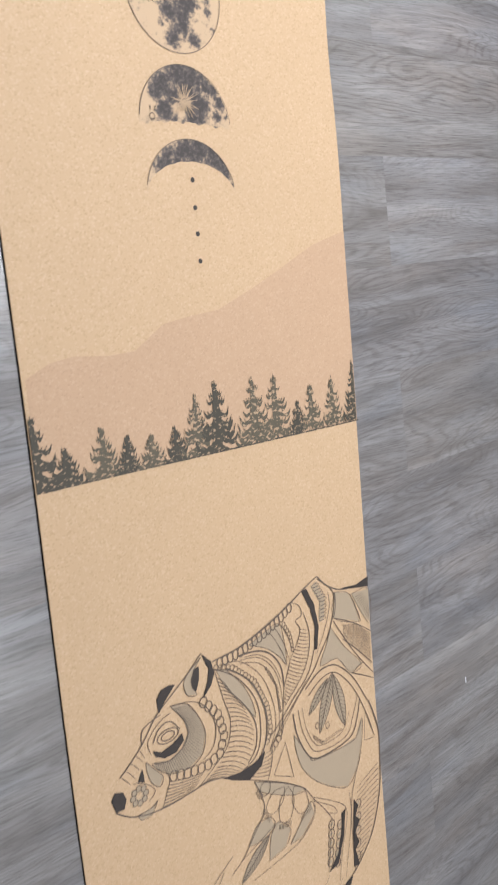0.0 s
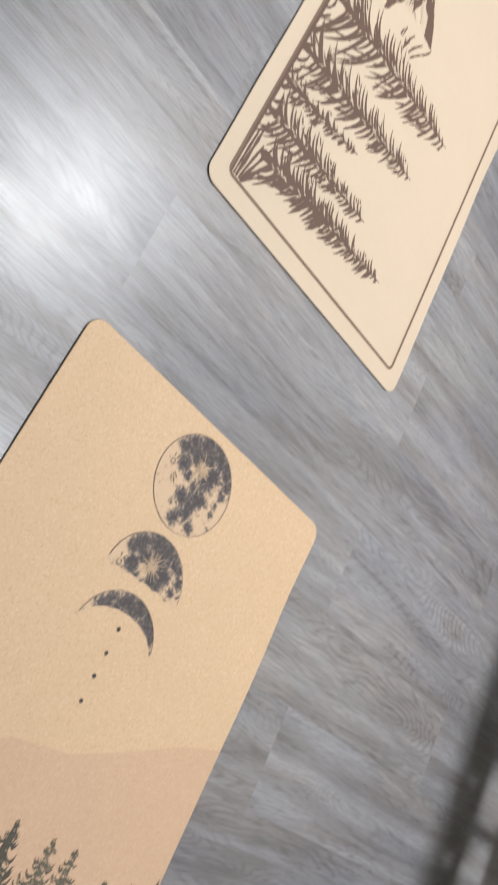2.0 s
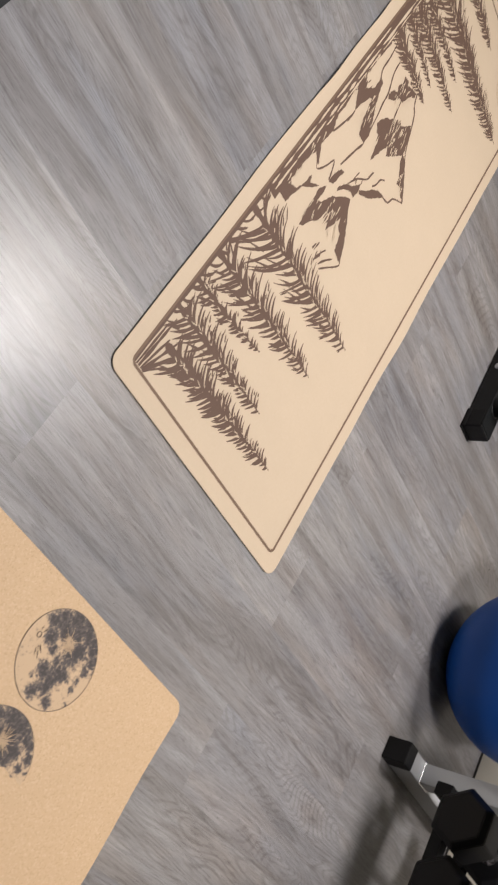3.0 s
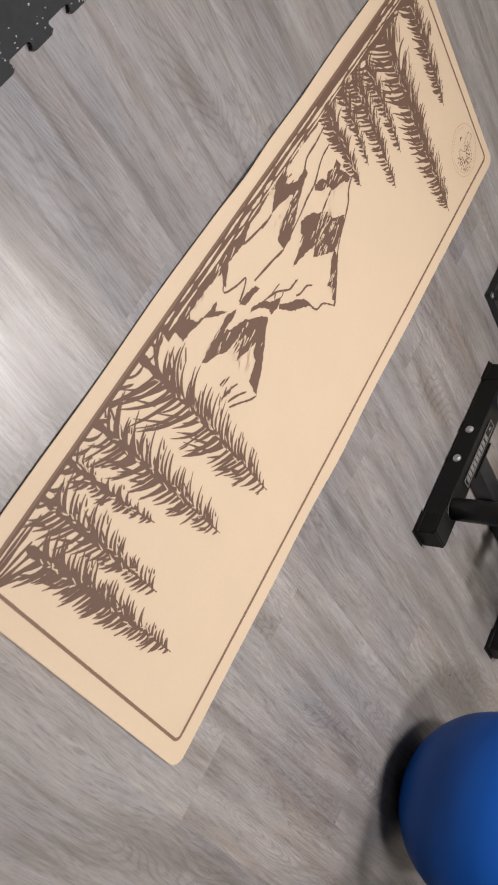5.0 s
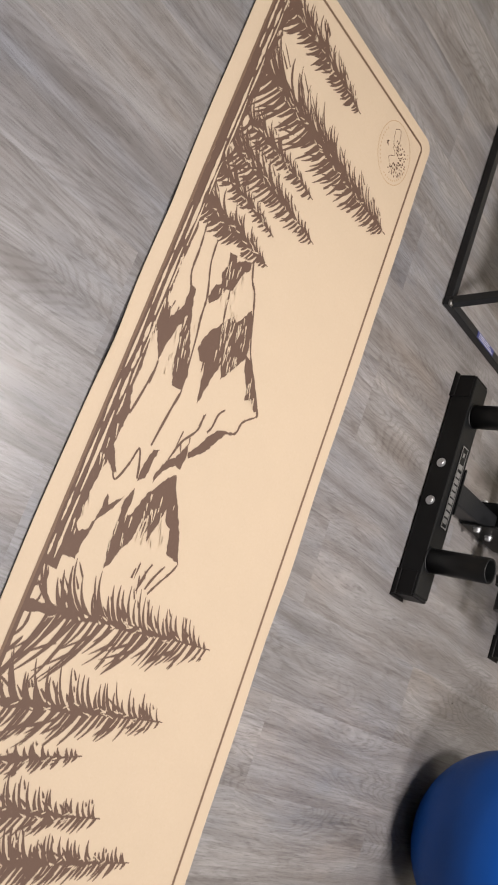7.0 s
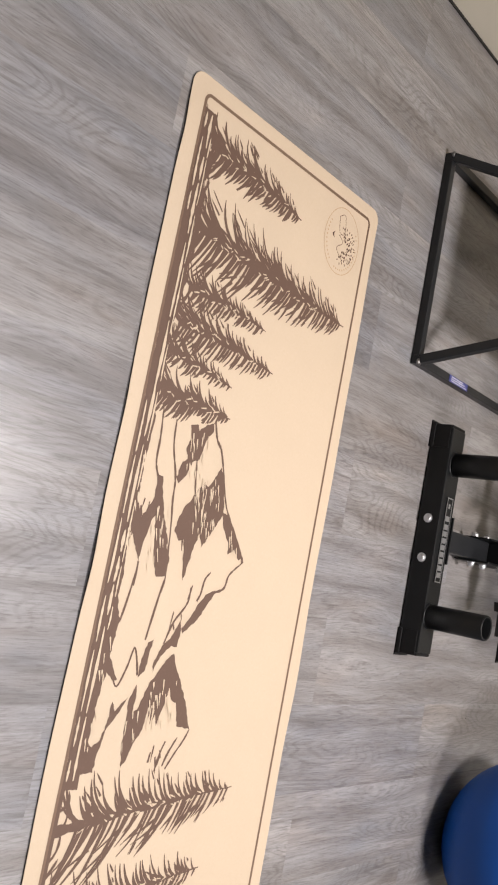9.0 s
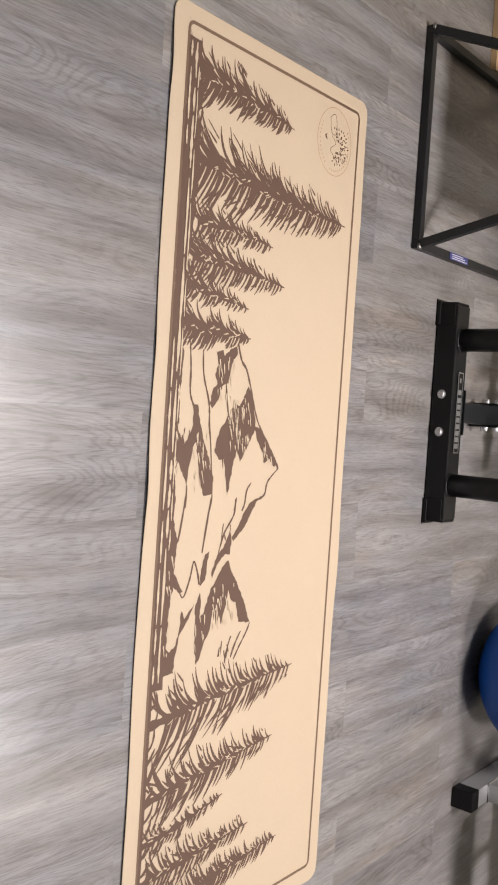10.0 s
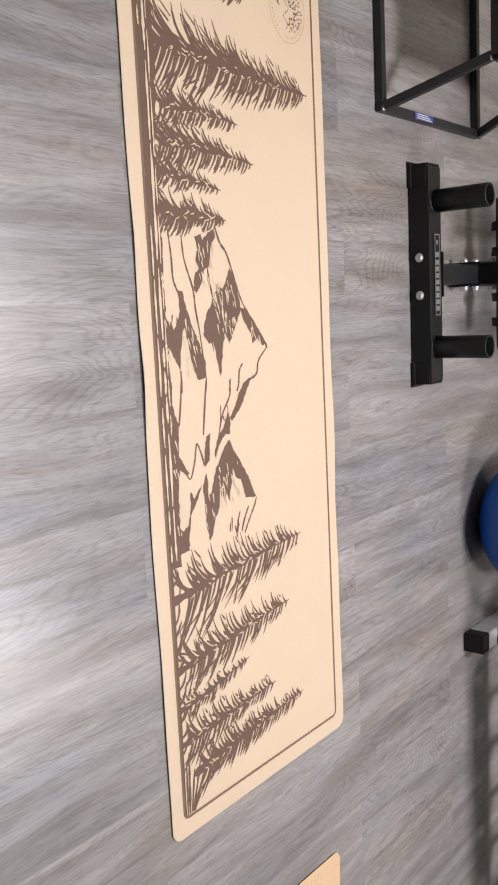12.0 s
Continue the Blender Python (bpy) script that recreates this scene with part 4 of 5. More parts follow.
def ornament(t, z, rng):
    """Plain bands, fans, beads, leaves and feathers in fine line."""
    wash, line, dark = bmesh.new(), bmesh.new(), bmesh.new()
    z1, z2 = z, z + 0.0008

    def outline(pts, w=0.0018, n=6):
        stroke(line, pts, w * 0.62, w * 0.50, z2, n, 0.0003, 0.10, rng)

    def veined(a, b, wide, count=9):
        """A washed leaf from a to b with a midrib and side veins."""
        d = Vector((b[0] - a[0], b[1] - a[1], 0))
        ang = math.degrees(math.atan2(d.y, d.x))
        leaf(wash, a[0], a[1], d.length, wide, ang, z1)
        side = Vector((-d.y, d.x, 0)).normalized()
        for sg in (-1, 1):
            outline([a, tuple((Vector((*a, 0)) + d * 0.5 + side * sg * wide * 0.95)[:2]), b], 0.0013, 8)
        stroke(line, [a, b], 0.0014, 0.0008, z2, 2)
        for k in range(count):
            u = 0.12 + 0.8 * k / count
            p = Vector((*a, 0)) + d * u
            for sg in (-1, 1):
                q = p + d * 0.09 + side * sg * wide * 0.45 * math.sin(math.pi * min(1, u + 0.09))
                stroke(line, [p[:2], q[:2]], 0.0009, 0.0006, z2, 1)

    # long outer lines
    outline([(0.067, -1.155), (0.091, -1.138), (0.112, -1.119), (0.135, -1.093), (0.163, -1.074), (0.196, -1.053), (0.214, -1.039), (0.226, -1.030)], 0.0026)
    outline([(0.107, -1.126), (0.110, -1.105), (0.125, -1.097), (0.144, -1.093)], 0.0020)
    outline([(0.054, -1.201), (0.075, -1.217), (0.095, -1.225), (0.117, -1.230), (0.147, -1.232), (0.184, -1.231), (0.217, -1.230), (0.249, -1.239), (0.281, -1.257)], 0.0026)
    outline([(0.245, -1.050), (0.295, -1.047), (0.344, -1.035), (0.382, -1.023), (0.416, -1.010), (0.443, -0.998), (0.478, -0.985)], 0.0036)
    outline([(0.478, -0.985), (0.497, -1.005), (0.529, -1.023), (0.566, -1.028), (0.603, -1.023)], 0.0034)
    outline([(0.582, -1.244), (0.601, -1.301), (0.602, -1.356), (0.594, -1.425), (0.569, -1.489), (0.534, -1.528), (0.509, -1.546)], 0.0042)
    outline([(0.281, -1.257), (0.326, -1.280), (0.374, -1.307), (0.410, -1.334), (0.429, -1.362), (0.453, -1.393), (0.468, -1.417)], 0.0022)
    # solid dark patches
    for pts in ([(0.140, -1.069), (0.149, -1.058), (0.163, -1.056), (0.174, -1.059), (0.160, -1.071), (0.147, -1.084), (0.141, -1.091)],
                [(0.049, -1.182), (0.056, -1.172), (0.069, -1.177), (0.073, -1.189), (0.068, -1.202), (0.055, -1.201)],
                [(0.202, -1.064), (0.209, -1.049), (0.219, -1.048), (0.217, -1.068), (0.209, -1.085), (0.203, -1.076)],
                [(0.226, -1.031), (0.242, -1.048), (0.247, -1.067), (0.238, -1.085), (0.221, -1.099), (0.233, -1.075), (0.237, -1.058), (0.230, -1.043)],
                [(0.095, -1.174), (0.104, -1.158), (0.105, -1.179)],
                [(0.124, -1.140), (0.138, -1.148), (0.159, -1.144), (0.177, -1.135), (0.179, -1.147), (0.164, -1.159), (0.142, -1.159), (0.128, -1.151)],
                [(0.242, -1.237), (0.277, -1.243), (0.306, -1.241), (0.331, -1.231), (0.321, -1.252), (0.293, -1.264), (0.261, -1.249)],
                [(0.529, -1.022), (0.572, -1.027), (0.604, -1.021), (0.602, -1.039), (0.563, -1.031)],
                [(0.440, -1.000), (0.451, -0.998), (0.467, -1.031), (0.473, -1.071), (0.465, -1.108), (0.458, -1.106), (0.464, -1.070), (0.457, -1.035)],
                [(0.491, -1.419), (0.503, -1.414), (0.493, -1.463), (0.474, -1.507), (0.451, -1.510), (0.476, -1.487), (0.488, -1.449)],
                [(0.525, -1.408), (0.535, -1.425), (0.526, -1.441), (0.537, -1.453), (0.522, -1.472), (0.531, -1.493), (0.520, -1.504), (0.528, -1.536), (0.513, -1.534), (0.517, -1.474)],
                [(0.210, -1.435), (0.219, -1.435), (0.225, -1.459), (0.238, -1.457), (0.240, -1.470), (0.257, -1.452), (0.286, -1.448), (0.268, -1.467), (0.266, -1.499), (0.249, -1.523), (0.227, -1.517), (0.221, -1.496), (0.207, -1.474)],
                [(0.339, -1.564), (0.353, -1.556), (0.409, -1.566), (0.437, -1.564), (0.467, -1.570), (0.490, -1.552), (0.509, -1.545), (0.496, -1.570), (0.468, -1.585), (0.417, -1.589), (0.373, -1.581)]):
        fill(dark, pts, z2, 0.0006, 0.010, rng)
    # soft washes
    for pts in ([(0.224, -1.036), (0.197, -1.053), (0.189, -1.066), (0.194, -1.084), (0.211, -1.089), (0.203, -1.072), (0.208, -1.053)],
                [(0.111, -1.151), (0.122, -1.166), (0.137, -1.185), (0.129, -1.197), (0.116, -1.184), (0.111, -1.165)],
                [(0.088, -1.222), (0.113, -1.221), (0.123, -1.215), (0.110, -1.232), (0.093, -1.231)],
                [(0.162, -1.089), (0.192, -1.096), (0.210, -1.124), (0.219, -1.154), (0.209, -1.182), (0.184, -1.193), (0.148, -1.186), (0.125, -1.166), (0.123, -1.158), (0.150, -1.166), (0.174, -1.158), (0.188, -1.140), (0.183, -1.118)],
                [(0.250, -1.064), (0.270, -1.073), (0.299, -1.108), (0.315, -1.143), (0.318, -1.168), (0.296, -1.137), (0.266, -1.100)],
                [(0.318, -1.050), (0.351, -1.041), (0.384, -1.036), (0.393, -1.074), (0.394, -1.109), (0.380, -1.091), (0.353, -1.067)],
                [(0.517, -1.024), (0.550, -1.035), (0.565, -1.063), (0.574, -1.094), (0.510, -1.068)],
                [(0.501, -1.081), (0.532, -1.127), (0.572, -1.172), (0.542, -1.178), (0.511, -1.140), (0.469, -1.139), (0.489, -1.106)],
                [(0.396, -1.232), (0.424, -1.278), (0.437, -1.295), (0.498, -1.301), (0.543, -1.299), (0.562, -1.268), (0.557, -1.311), (0.540, -1.356), (0.513, -1.378), (0.477, -1.362), (0.438, -1.333), (0.409, -1.297), (0.398, -1.261)],
                [(0.303, -1.271), (0.362, -1.301), (0.413, -1.335), (0.385, -1.333), (0.347, -1.314), (0.315, -1.294)],
                [(0.279, -1.371), (0.300, -1.345), (0.329, -1.345), (0.338, -1.365), (0.308, -1.375)],
                [(0.320, -1.417), (0.327, -1.378), (0.345, -1.361), (0.371, -1.387), (0.356, -1.411)],
                [(0.368, -1.413), (0.391, -1.391), (0.421, -1.362), (0.427, -1.386), (0.397, -1.412)],
                [(0.559, -1.040), (0.603, -1.043), (0.602, -1.105), (0.582, -1.082)]):
        fill(wash, pts, z1, step=1.0)
        outline(pts + pts[:1], 0.0013, 3)
    # fan beside the muzzle, with its round tabs
    inner = [(0.164, -1.091), (0.183, -1.118), (0.188, -1.140), (0.174, -1.158), (0.150, -1.166), (0.125, -1.160)]
    outer = [(0.192, -1.097), (0.210, -1.124), (0.219, -1.154), (0.209, -1.182), (0.184, -1.193), (0.148, -1.186), (0.127, -1.167)]
    hatch(line, inner, outer, 40, 0.0008, z2, 0.05)
    outline(inner, 0.0018)
    outline(outer, 0.0014)
    outline([(0.161, -1.087), (0.201, -1.096), (0.227, -1.117), (0.239, -1.150), (0.231, -1.179), (0.210, -1.192)], 0.0018)
    tabs = [(0.221, -1.105), (0.245, -1.133), (0.254, -1.170), (0.242, -1.196), (0.215, -1.204), (0.183, -1.200), (0.155, -1.192)]
    for k in range(16):
        p, q = along(tabs, k / 15), along(inner, k / 15)
        ring(line, p.x, p.y, 0.0072, 0.0082, 0.0014, z2, 0, 360, 12)
    outline([(0.248, -1.068), (0.259, -1.116), (0.268, -1.153), (0.258, -1.190), (0.231, -1.210), (0.195, -1.231)], 0.0018)
    for r in (1.0, 0.62):
        ring(line, *along([(0.152, -1.128), (0.153, -1.130)], 0.5)[:2], 0.019 * r, 0.010 * r, 0.0016, z2, 0, 360, 18)
    outline([(0.126, -1.130), (0.138, -1.113), (0.158, -1.109), (0.174, -1.127)], 0.0028)
    outline([(0.121, -1.145), (0.118, -1.124), (0.139, -1.104), (0.161, -1.097)], 0.0012)
    # bars and a small rosette on the muzzle
    for pts in ([(0.068, -1.155), (0.077, -1.163), (0.082, -1.172)], [(0.076, -1.149), (0.085, -1.156), (0.090, -1.166)], [(0.084, -1.141), (0.094, -1.149), (0.099, -1.158)], [(0.094, -1.134), (0.102, -1.141), (0.106, -1.149)], [(0.103, -1.130), (0.106, -1.136), (0.110, -1.144)]):
        outline(pts, 0.0012, 4)
    outline([(0.086, -1.173), (0.096, -1.176), (0.110, -1.185), (0.121, -1.199), (0.109, -1.210)], 0.0013)
    hub = along([(0.094, -1.194), (0.095, -1.195)], 0.5)
    for k in range(8):
        leaf(wash, hub.x + 0.004 * math.cos(k * 0.785), hub.y + 0.004 * math.sin(k * 0.785), 0.013, 0.008, 45 * k, z1)
        ring(line, hub.x + 0.011 * math.cos(k * 0.785), hub.y + 0.011 * math.sin(k * 0.785), 0.0045, 0.0045, 0.0009, z2, 0, 360, 8)
    hatch(line, [(0.147, -1.195), (0.141, -1.210), (0.130, -1.232)], [(0.210, -1.210), (0.198, -1.221), (0.186, -1.231)], 8, 0.0013, z2, 0.06)
    outline([(0.130, -1.232), (0.141, -1.210), (0.147, -1.194), (0.140, -1.173)], 0.0013)
    # feathered cheek, collar lines and beads
    hatch(line, [(0.248, -1.073), (0.262, -1.116), (0.268, -1.157), (0.259, -1.192), (0.236, -1.215), (0.201, -1.230)], [(0.270, -1.104), (0.298, -1.144), (0.313, -1.185), (0.307, -1.221), (0.284, -1.240), (0.245, -1.237)], 24, 0.0013, z2, -0.16)
    outline([(0.248, -1.063), (0.290, -1.093), (0.322, -1.141), (0.327, -1.191), (0.314, -1.229), (0.283, -1.243)], 0.0026)
    outline([(0.270, -1.070), (0.312, -1.105), (0.338, -1.158), (0.338, -1.206), (0.321, -1.238), (0.307, -1.242)], 0.0042)
    outline([(0.264, -1.098), (0.298, -1.140), (0.317, -1.177), (0.314, -1.215), (0.295, -1.236)], 0.0030)
    beads(line, [(0.247, -1.060), (0.283, -1.073), (0.323, -1.110), (0.345, -1.160), (0.348, -1.201), (0.336, -1.222)], 26, 0.0044, 0.0044, 0.0011, z2)
    outline([(0.262, -1.062), (0.298, -1.069), (0.338, -1.108), (0.358, -1.161), (0.358, -1.204), (0.342, -1.232)], 0.0012)
    outline([(0.294, -1.059), (0.335, -1.065), (0.363, -1.081), (0.381, -1.109), (0.384, -1.143)], 0.0042)
    for pts in ([(0.298, -1.067), (0.339, -1.078), (0.369, -1.114), (0.378, -1.163), (0.372, -1.220)], [(0.297, -1.072), (0.335, -1.085), (0.362, -1.119), (0.369, -1.170), (0.364, -1.218)], [(0.305, -1.065), (0.337, -1.072), (0.365, -1.097), (0.381, -1.136)]):
        outline(pts, 0.0012)
    beads(line, [(0.348, -1.097), (0.368, -1.136), (0.372, -1.183)], 14, 0.0018, 0.0022, 0.0012, z2)
    outline([(0.384, -1.143), (0.377, -1.185), (0.368, -1.228)], 0.0016)
    # tabs under the upper edge
    for k in range(16):
        p = along([(0.254, -1.057), (0.299, -1.055), (0.348, -1.043), (0.386, -1.030), (0.414, -1.016)], (k + 0.5) / 16)
        ring(line, p.x, p.y, 0.0056, 0.0080, 0.0018, z2, 0, 360, 12)
    # leaf band with a wavy edge
    outline([(0.416, -1.011), (0.433, -1.023), (0.435, -1.039), (0.421, -1.044), (0.430, -1.061), (0.420, -1.082), (0.401, -1.105)], 0.0018, 5)
    outline([(0.440, -1.035), (0.450, -1.073), (0.444, -1.110), (0.423, -1.142), (0.381, -1.176)], 0.0018)
    outline([(0.384, -1.143), (0.398, -1.116), (0.402, -1.104)], 0.0020)
    hatch(line, [(0.431, -1.058), (0.422, -1.083), (0.402, -1.108), (0.388, -1.141), (0.381, -1.170)], [(0.447, -1.064), (0.447, -1.101), (0.431, -1.135), (0.404, -1.161), (0.384, -1.176)], 22, 0.0011, z2, 0.08)
    for pts in ([(0.360, -1.041), (0.385, -1.072), (0.395, -1.112)], [(0.373, -1.038), (0.395, -1.071), (0.400, -1.103)], [(0.386, -1.036), (0.405, -1.065), (0.409, -1.090)]):
        outline(pts, 0.0014)
    beads(line, [(0.393, -1.038), (0.407, -1.064), (0.410, -1.092)], 8, 0.0032, 0.0038, 0.0011, z2)
    # long strap with small tablets
    outline([(0.480, -0.991), (0.512, -1.020), (0.513, -1.049), (0.496, -1.089), (0.470, -1.120), (0.448, -1.145), (0.382, -1.195), (0.345, -1.230)], 0.0026)
    outline([(0.458, -1.106), (0.440, -1.141), (0.403, -1.170), (0.361, -1.203), (0.344, -1.212)], 0.0024)
    outline([(0.501, -1.018), (0.502, -1.045), (0.485, -1.083), (0.463, -1.115)], 0.0012)
    for k in range(11):
        p = along([(0.471, -0.997), (0.489, -1.029), (0.484, -1.064)], (k + 0.5) / 11)
        leaf(wash, p.x - 0.010, p.y - 0.003, 0.018, 0.0075, 28, z1)
        ring(line, p.x - 0.001, p.y + 0.001, 0.0090, 0.0030, 0.0009, z2, 0, 360, 10)
    outline([(0.448, -1.145), (0.429, -1.156), (0.409, -1.176), (0.372, -1.210), (0.356, -1.222)], 0.0012)
    beads(line, [(0.373, -1.203), (0.361, -1.226), (0.344, -1.237)], 5, 0.0050, 0.0060, 0.0011, z2)
    # washed panels by the edge
    for pts in ([(0.510, -1.068), (0.565, -1.091), (0.602, -1.122)], [(0.509, -1.073), (0.544, -1.128), (0.570, -1.163), (0.600, -1.198)], [(0.544, -1.181), (0.559, -1.173), (0.575, -1.170)], [(0.546, -1.180), (0.577, -1.195), (0.600, -1.209)], [(0.517, -1.024), (0.521, -1.046), (0.510, -1.068)],
                [(0.554, -1.038), (0.568, -1.064), (0.577, -1.095)], [(0.528, -1.111), (0.565, -1.143), (0.599, -1.179)]):
        outline(pts, 0.0026)
    hatch(line, [(0.531, -1.086), (0.565, -1.095), (0.600, -1.125)], [(0.531, -1.112), (0.562, -1.144), (0.597, -1.182)], 24, 0.0009, z2, 0.04)
    hatch(line, [(0.565, -1.046), (0.582, -1.072), (0.598, -1.098)], [(0.586, -1.044), (0.599, -1.061), (0.601, -1.084)], 12, 0.0009, z2, 0.04)
    # shield with leaves
    outline([(0.430, -1.166), (0.463, -1.148), (0.493, -1.146), (0.517, -1.158), (0.549, -1.191), (0.579, -1.243)], 0.0034)
    outline([(0.436, -1.179), (0.468, -1.162), (0.496, -1.160), (0.521, -1.177), (0.549, -1.213), (0.574, -1.265), (0.591, -1.314)], 0.0022)
    outline([(0.398, -1.196), (0.403, -1.233), (0.418, -1.270), (0.436, -1.291), (0.470, -1.297), (0.529, -1.292), (0.550, -1.263), (0.560, -1.231)], 0.0036)
    outline([(0.410, -1.194), (0.416, -1.233), (0.432, -1.270), (0.447, -1.283), (0.485, -1.289), (0.523, -1.283), (0.542, -1.251), (0.554, -1.225)], 0.0016)
    outline([(0.419, -1.194), (0.425, -1.233), (0.439, -1.263), (0.453, -1.275), (0.486, -1.278), (0.513, -1.271), (0.531, -1.244)], 0.0012)
    hatch(line, [(0.437, -1.247), (0.461, -1.271), (0.508, -1.266)], [(0.440, -1.261), (0.459, -1.276), (0.513, -1.271)], 22, 0.0009, z2)
    veined(*[(0.497, -1.159), (0.455, -1.255)], 0.026, 12)
    veined(*[(0.499, -1.165), (0.518, -1.267)], 0.026, 11)
    veined(*[(0.484, -1.166), (0.433, -1.213)], 0.018, 8)
    beads(line, [(0.439, -1.234), (0.487, -1.252)], 2, 0.0045, 0.0060, 0.0012, z2)
    tri = [(0.376, -1.236), (0.388, -1.302), (0.345, -1.280), (0.376, -1.236)]
    for a, b in zip(tri, tri[1:]):
        outline([a, b], 0.0014, 2)
    tri = [(0.570, -1.263), (0.593, -1.318), (0.564, -1.314), (0.570, -1.263)]
    for a, b in zip(tri, tri[1:]):
        outline([a, b], 0.0010, 2)
    hatch(line, [(0.345, -1.230), (0.345, -1.257), (0.334, -1.277)], [(0.326, -1.234), (0.321, -1.248), (0.299, -1.263)], 7, 0.0012, z2, -0.10)
    outline([(0.347, -1.229), (0.348, -1.253), (0.332, -1.281)], 0.0016)
    # petals and feathers of the near limb
    for pts, wide in (([(0.365, -1.309), (0.325, -1.336)], 0.030), ([(0.373, -1.312), (0.360, -1.371)], 0.032), ([(0.386, -1.318), (0.407, -1.373)], 0.030), ([(0.336, -1.289), (0.315, -1.296)], 0.022)):
        (ax, ay), (bx, by) = pts
        ang = math.degrees(math.atan2(by - ay, bx - ax))
        d = math.hypot(bx - ax, by - ay)
        u, v = math.cos(radians(ang)), math.sin(radians(ang))
        for sg in (-1, 1):
            outline([(ax, ay), (ax + 0.35 * d * u - sg * wide * 0.5 * v, ay + 0.35 * d * v + sg * wide * 0.5 * u), (ax + 0.85 * d * u - sg * wide * 0.42 * v, ay + 0.85 * d * v + sg * wide * 0.42 * u), (bx, by)], 0.0014)
        for k in range(9):
            off = (k - 4) / 4
            px, py = ax + 0.98 * d * u - off * wide * 0.42 * v, ay + 0.98 * d * v + off * wide * 0.42 * u
            stroke(line, [(px, py), (px + 0.010 * u, py + 0.010 * v)], 0.0010, 0.0006, z2, 1)
    outline([(0.303, -1.270), (0.316, -1.302), (0.318, -1.330), (0.296, -1.354), (0.269, -1.383), (0.242, -1.399)], 0.0020)
    veined(*[(0.325, -1.373), (0.259, -1.424)], 0.022, 14)
    outline([(0.339, -1.361), (0.292, -1.378), (0.259, -1.389)], 0.0012)
    outline([(0.429, -1.362), (0.427, -1.391), (0.395, -1.416), (0.360, -1.424), (0.284, -1.432)], 0.0011)
    for pts in ([(0.246, -1.370), (0.213, -1.390), (0.183, -1.417), (0.175, -1.448), (0.191, -1.485), (0.225, -1.518)], [(0.206, -1.402), (0.188, -1.429), (0.194, -1.457)], [(0.226, -1.386), (0.209, -1.408), (0.198, -1.432)], [(0.197, -1.408), (0.183, -1.432), (0.185, -1.457)]):
        outline(pts, 0.0014)
    # tabs and slanted strokes of the far limb
    for k in range(5):
        for path in ([(0.467, -1.419), (0.455, -1.501)], [(0.488, -1.429), (0.471, -1.511)], [(0.537, -1.410), (0.524, -1.531)]):
            p = along(path, (k + 0.5) / 5)
            ring(line, p.x, p.y, 0.0072, 0.0085, 0.0016, z2, 0, 360, 12)
            leaf(wash, p.x - 0.005, p.y - 0.002, 0.010, 0.006, 20, z1)
    outline([(0.467, -1.415), (0.460, -1.467), (0.449, -1.510)], 0.0016)
    outline([(0.428, -1.358), (0.471, -1.385), (0.501, -1.410), (0.504, -1.436), (0.486, -1.491), (0.475, -1.540)], 0.0013)
    outline([(0.434, -1.369), (0.473, -1.397), (0.480, -1.413), (0.453, -1.398)], 0.0012)
    outline([(0.515, -1.387), (0.516, -1.431), (0.504, -1.490), (0.490, -1.543)], 0.0011)
    outline([(0.554, -1.330), (0.532, -1.373), (0.519, -1.411), (0.515, -1.474), (0.516, -1.541)], 0.0014)
    hatch(line, [(0.596, -1.365), (0.591, -1.423), (0.566, -1.481), (0.534, -1.524)], [(0.536, -1.388), (0.533, -1.439), (0.528, -1.492), (0.521, -1.533)], 17, 0.0012, z2, 0.03)
    for pts in ([(0.340, -1.561), (0.348, -1.537), (0.381, -1.532), (0.433, -1.530), (0.451, -1.515)], [(0.353, -1.553), (0.395, -1.550), (0.456, -1.554), (0.483, -1.538)]):
        outline(pts, 0.0012)
    for piece in islands(wash):
        part("ornament_wash", piece, INK_GREY, t, "soft grey-green wash", m=PRINT)
    part("ornament_line", line, INK_LINE, t, "fine dark line ornament", m=PRINT)
    for piece in islands(dark):
        part("ornament_fill", piece, INK_BLACK, t, "solid dark patch", m=PRINT)


cork_mat()


# ---- puzzle rubber tiles ----
def rubber_tile(x_edge, y0, y1, depth, first, tabs, label):
    """A black tile whose edge towards +x carries dovetail tabs."""
    t = thing("rubber_floor_tile", label, "floor tile", pose(0, 0, 0), "rubber tiles")
    bm = bmesh.new()
    pts = [(x_edge - depth, y0), (x_edge, y0)]
    y = first
    for k in range(tabs):
        for dx, dy in ((0.0, -0.004), (0.004, 0.001), (0.013, -0.006), (0.018, 0.001), (0.018, 0.041), (0.013, 0.050), (0.004, 0.043), (0.0, 0.048)):
            pts.append((x_edge + dx, y + dy))
        y += 0.0985
    pts += [(x_edge, y1), (x_edge - depth, y1)]
    top = [bm.verts.new((x, y, 0.010)) for x, y in pts]
    low = [bm.verts.new((x, y, 0.0003)) for x, y in pts]
    face = bm.faces.new(top)
    for a, b, c, d in zip(top, top[1:] + top[:1], low[1:] + low[:1], low):
        bm.faces.new((a, d, c, b))
    bmesh.ops.bevel(bm, geom=list(face.edges), offset=0.0015, segments=2, affect="EDGES")
    bmesh.ops.triangulate(bm, faces=[f for f in bm.faces if len(f.verts) > 4])
    part("tile", bm, CRUMB, t)


rubber_tile(-0.421, 0.549, 1.300, 0.62, 0.562, 7, "black flecked rubber puzzle tile on the floor")
rubber_tile(-0.494, 0.205, 0.535, 0.60, 0.29, 2, "black flecked rubber puzzle tile beside another one")


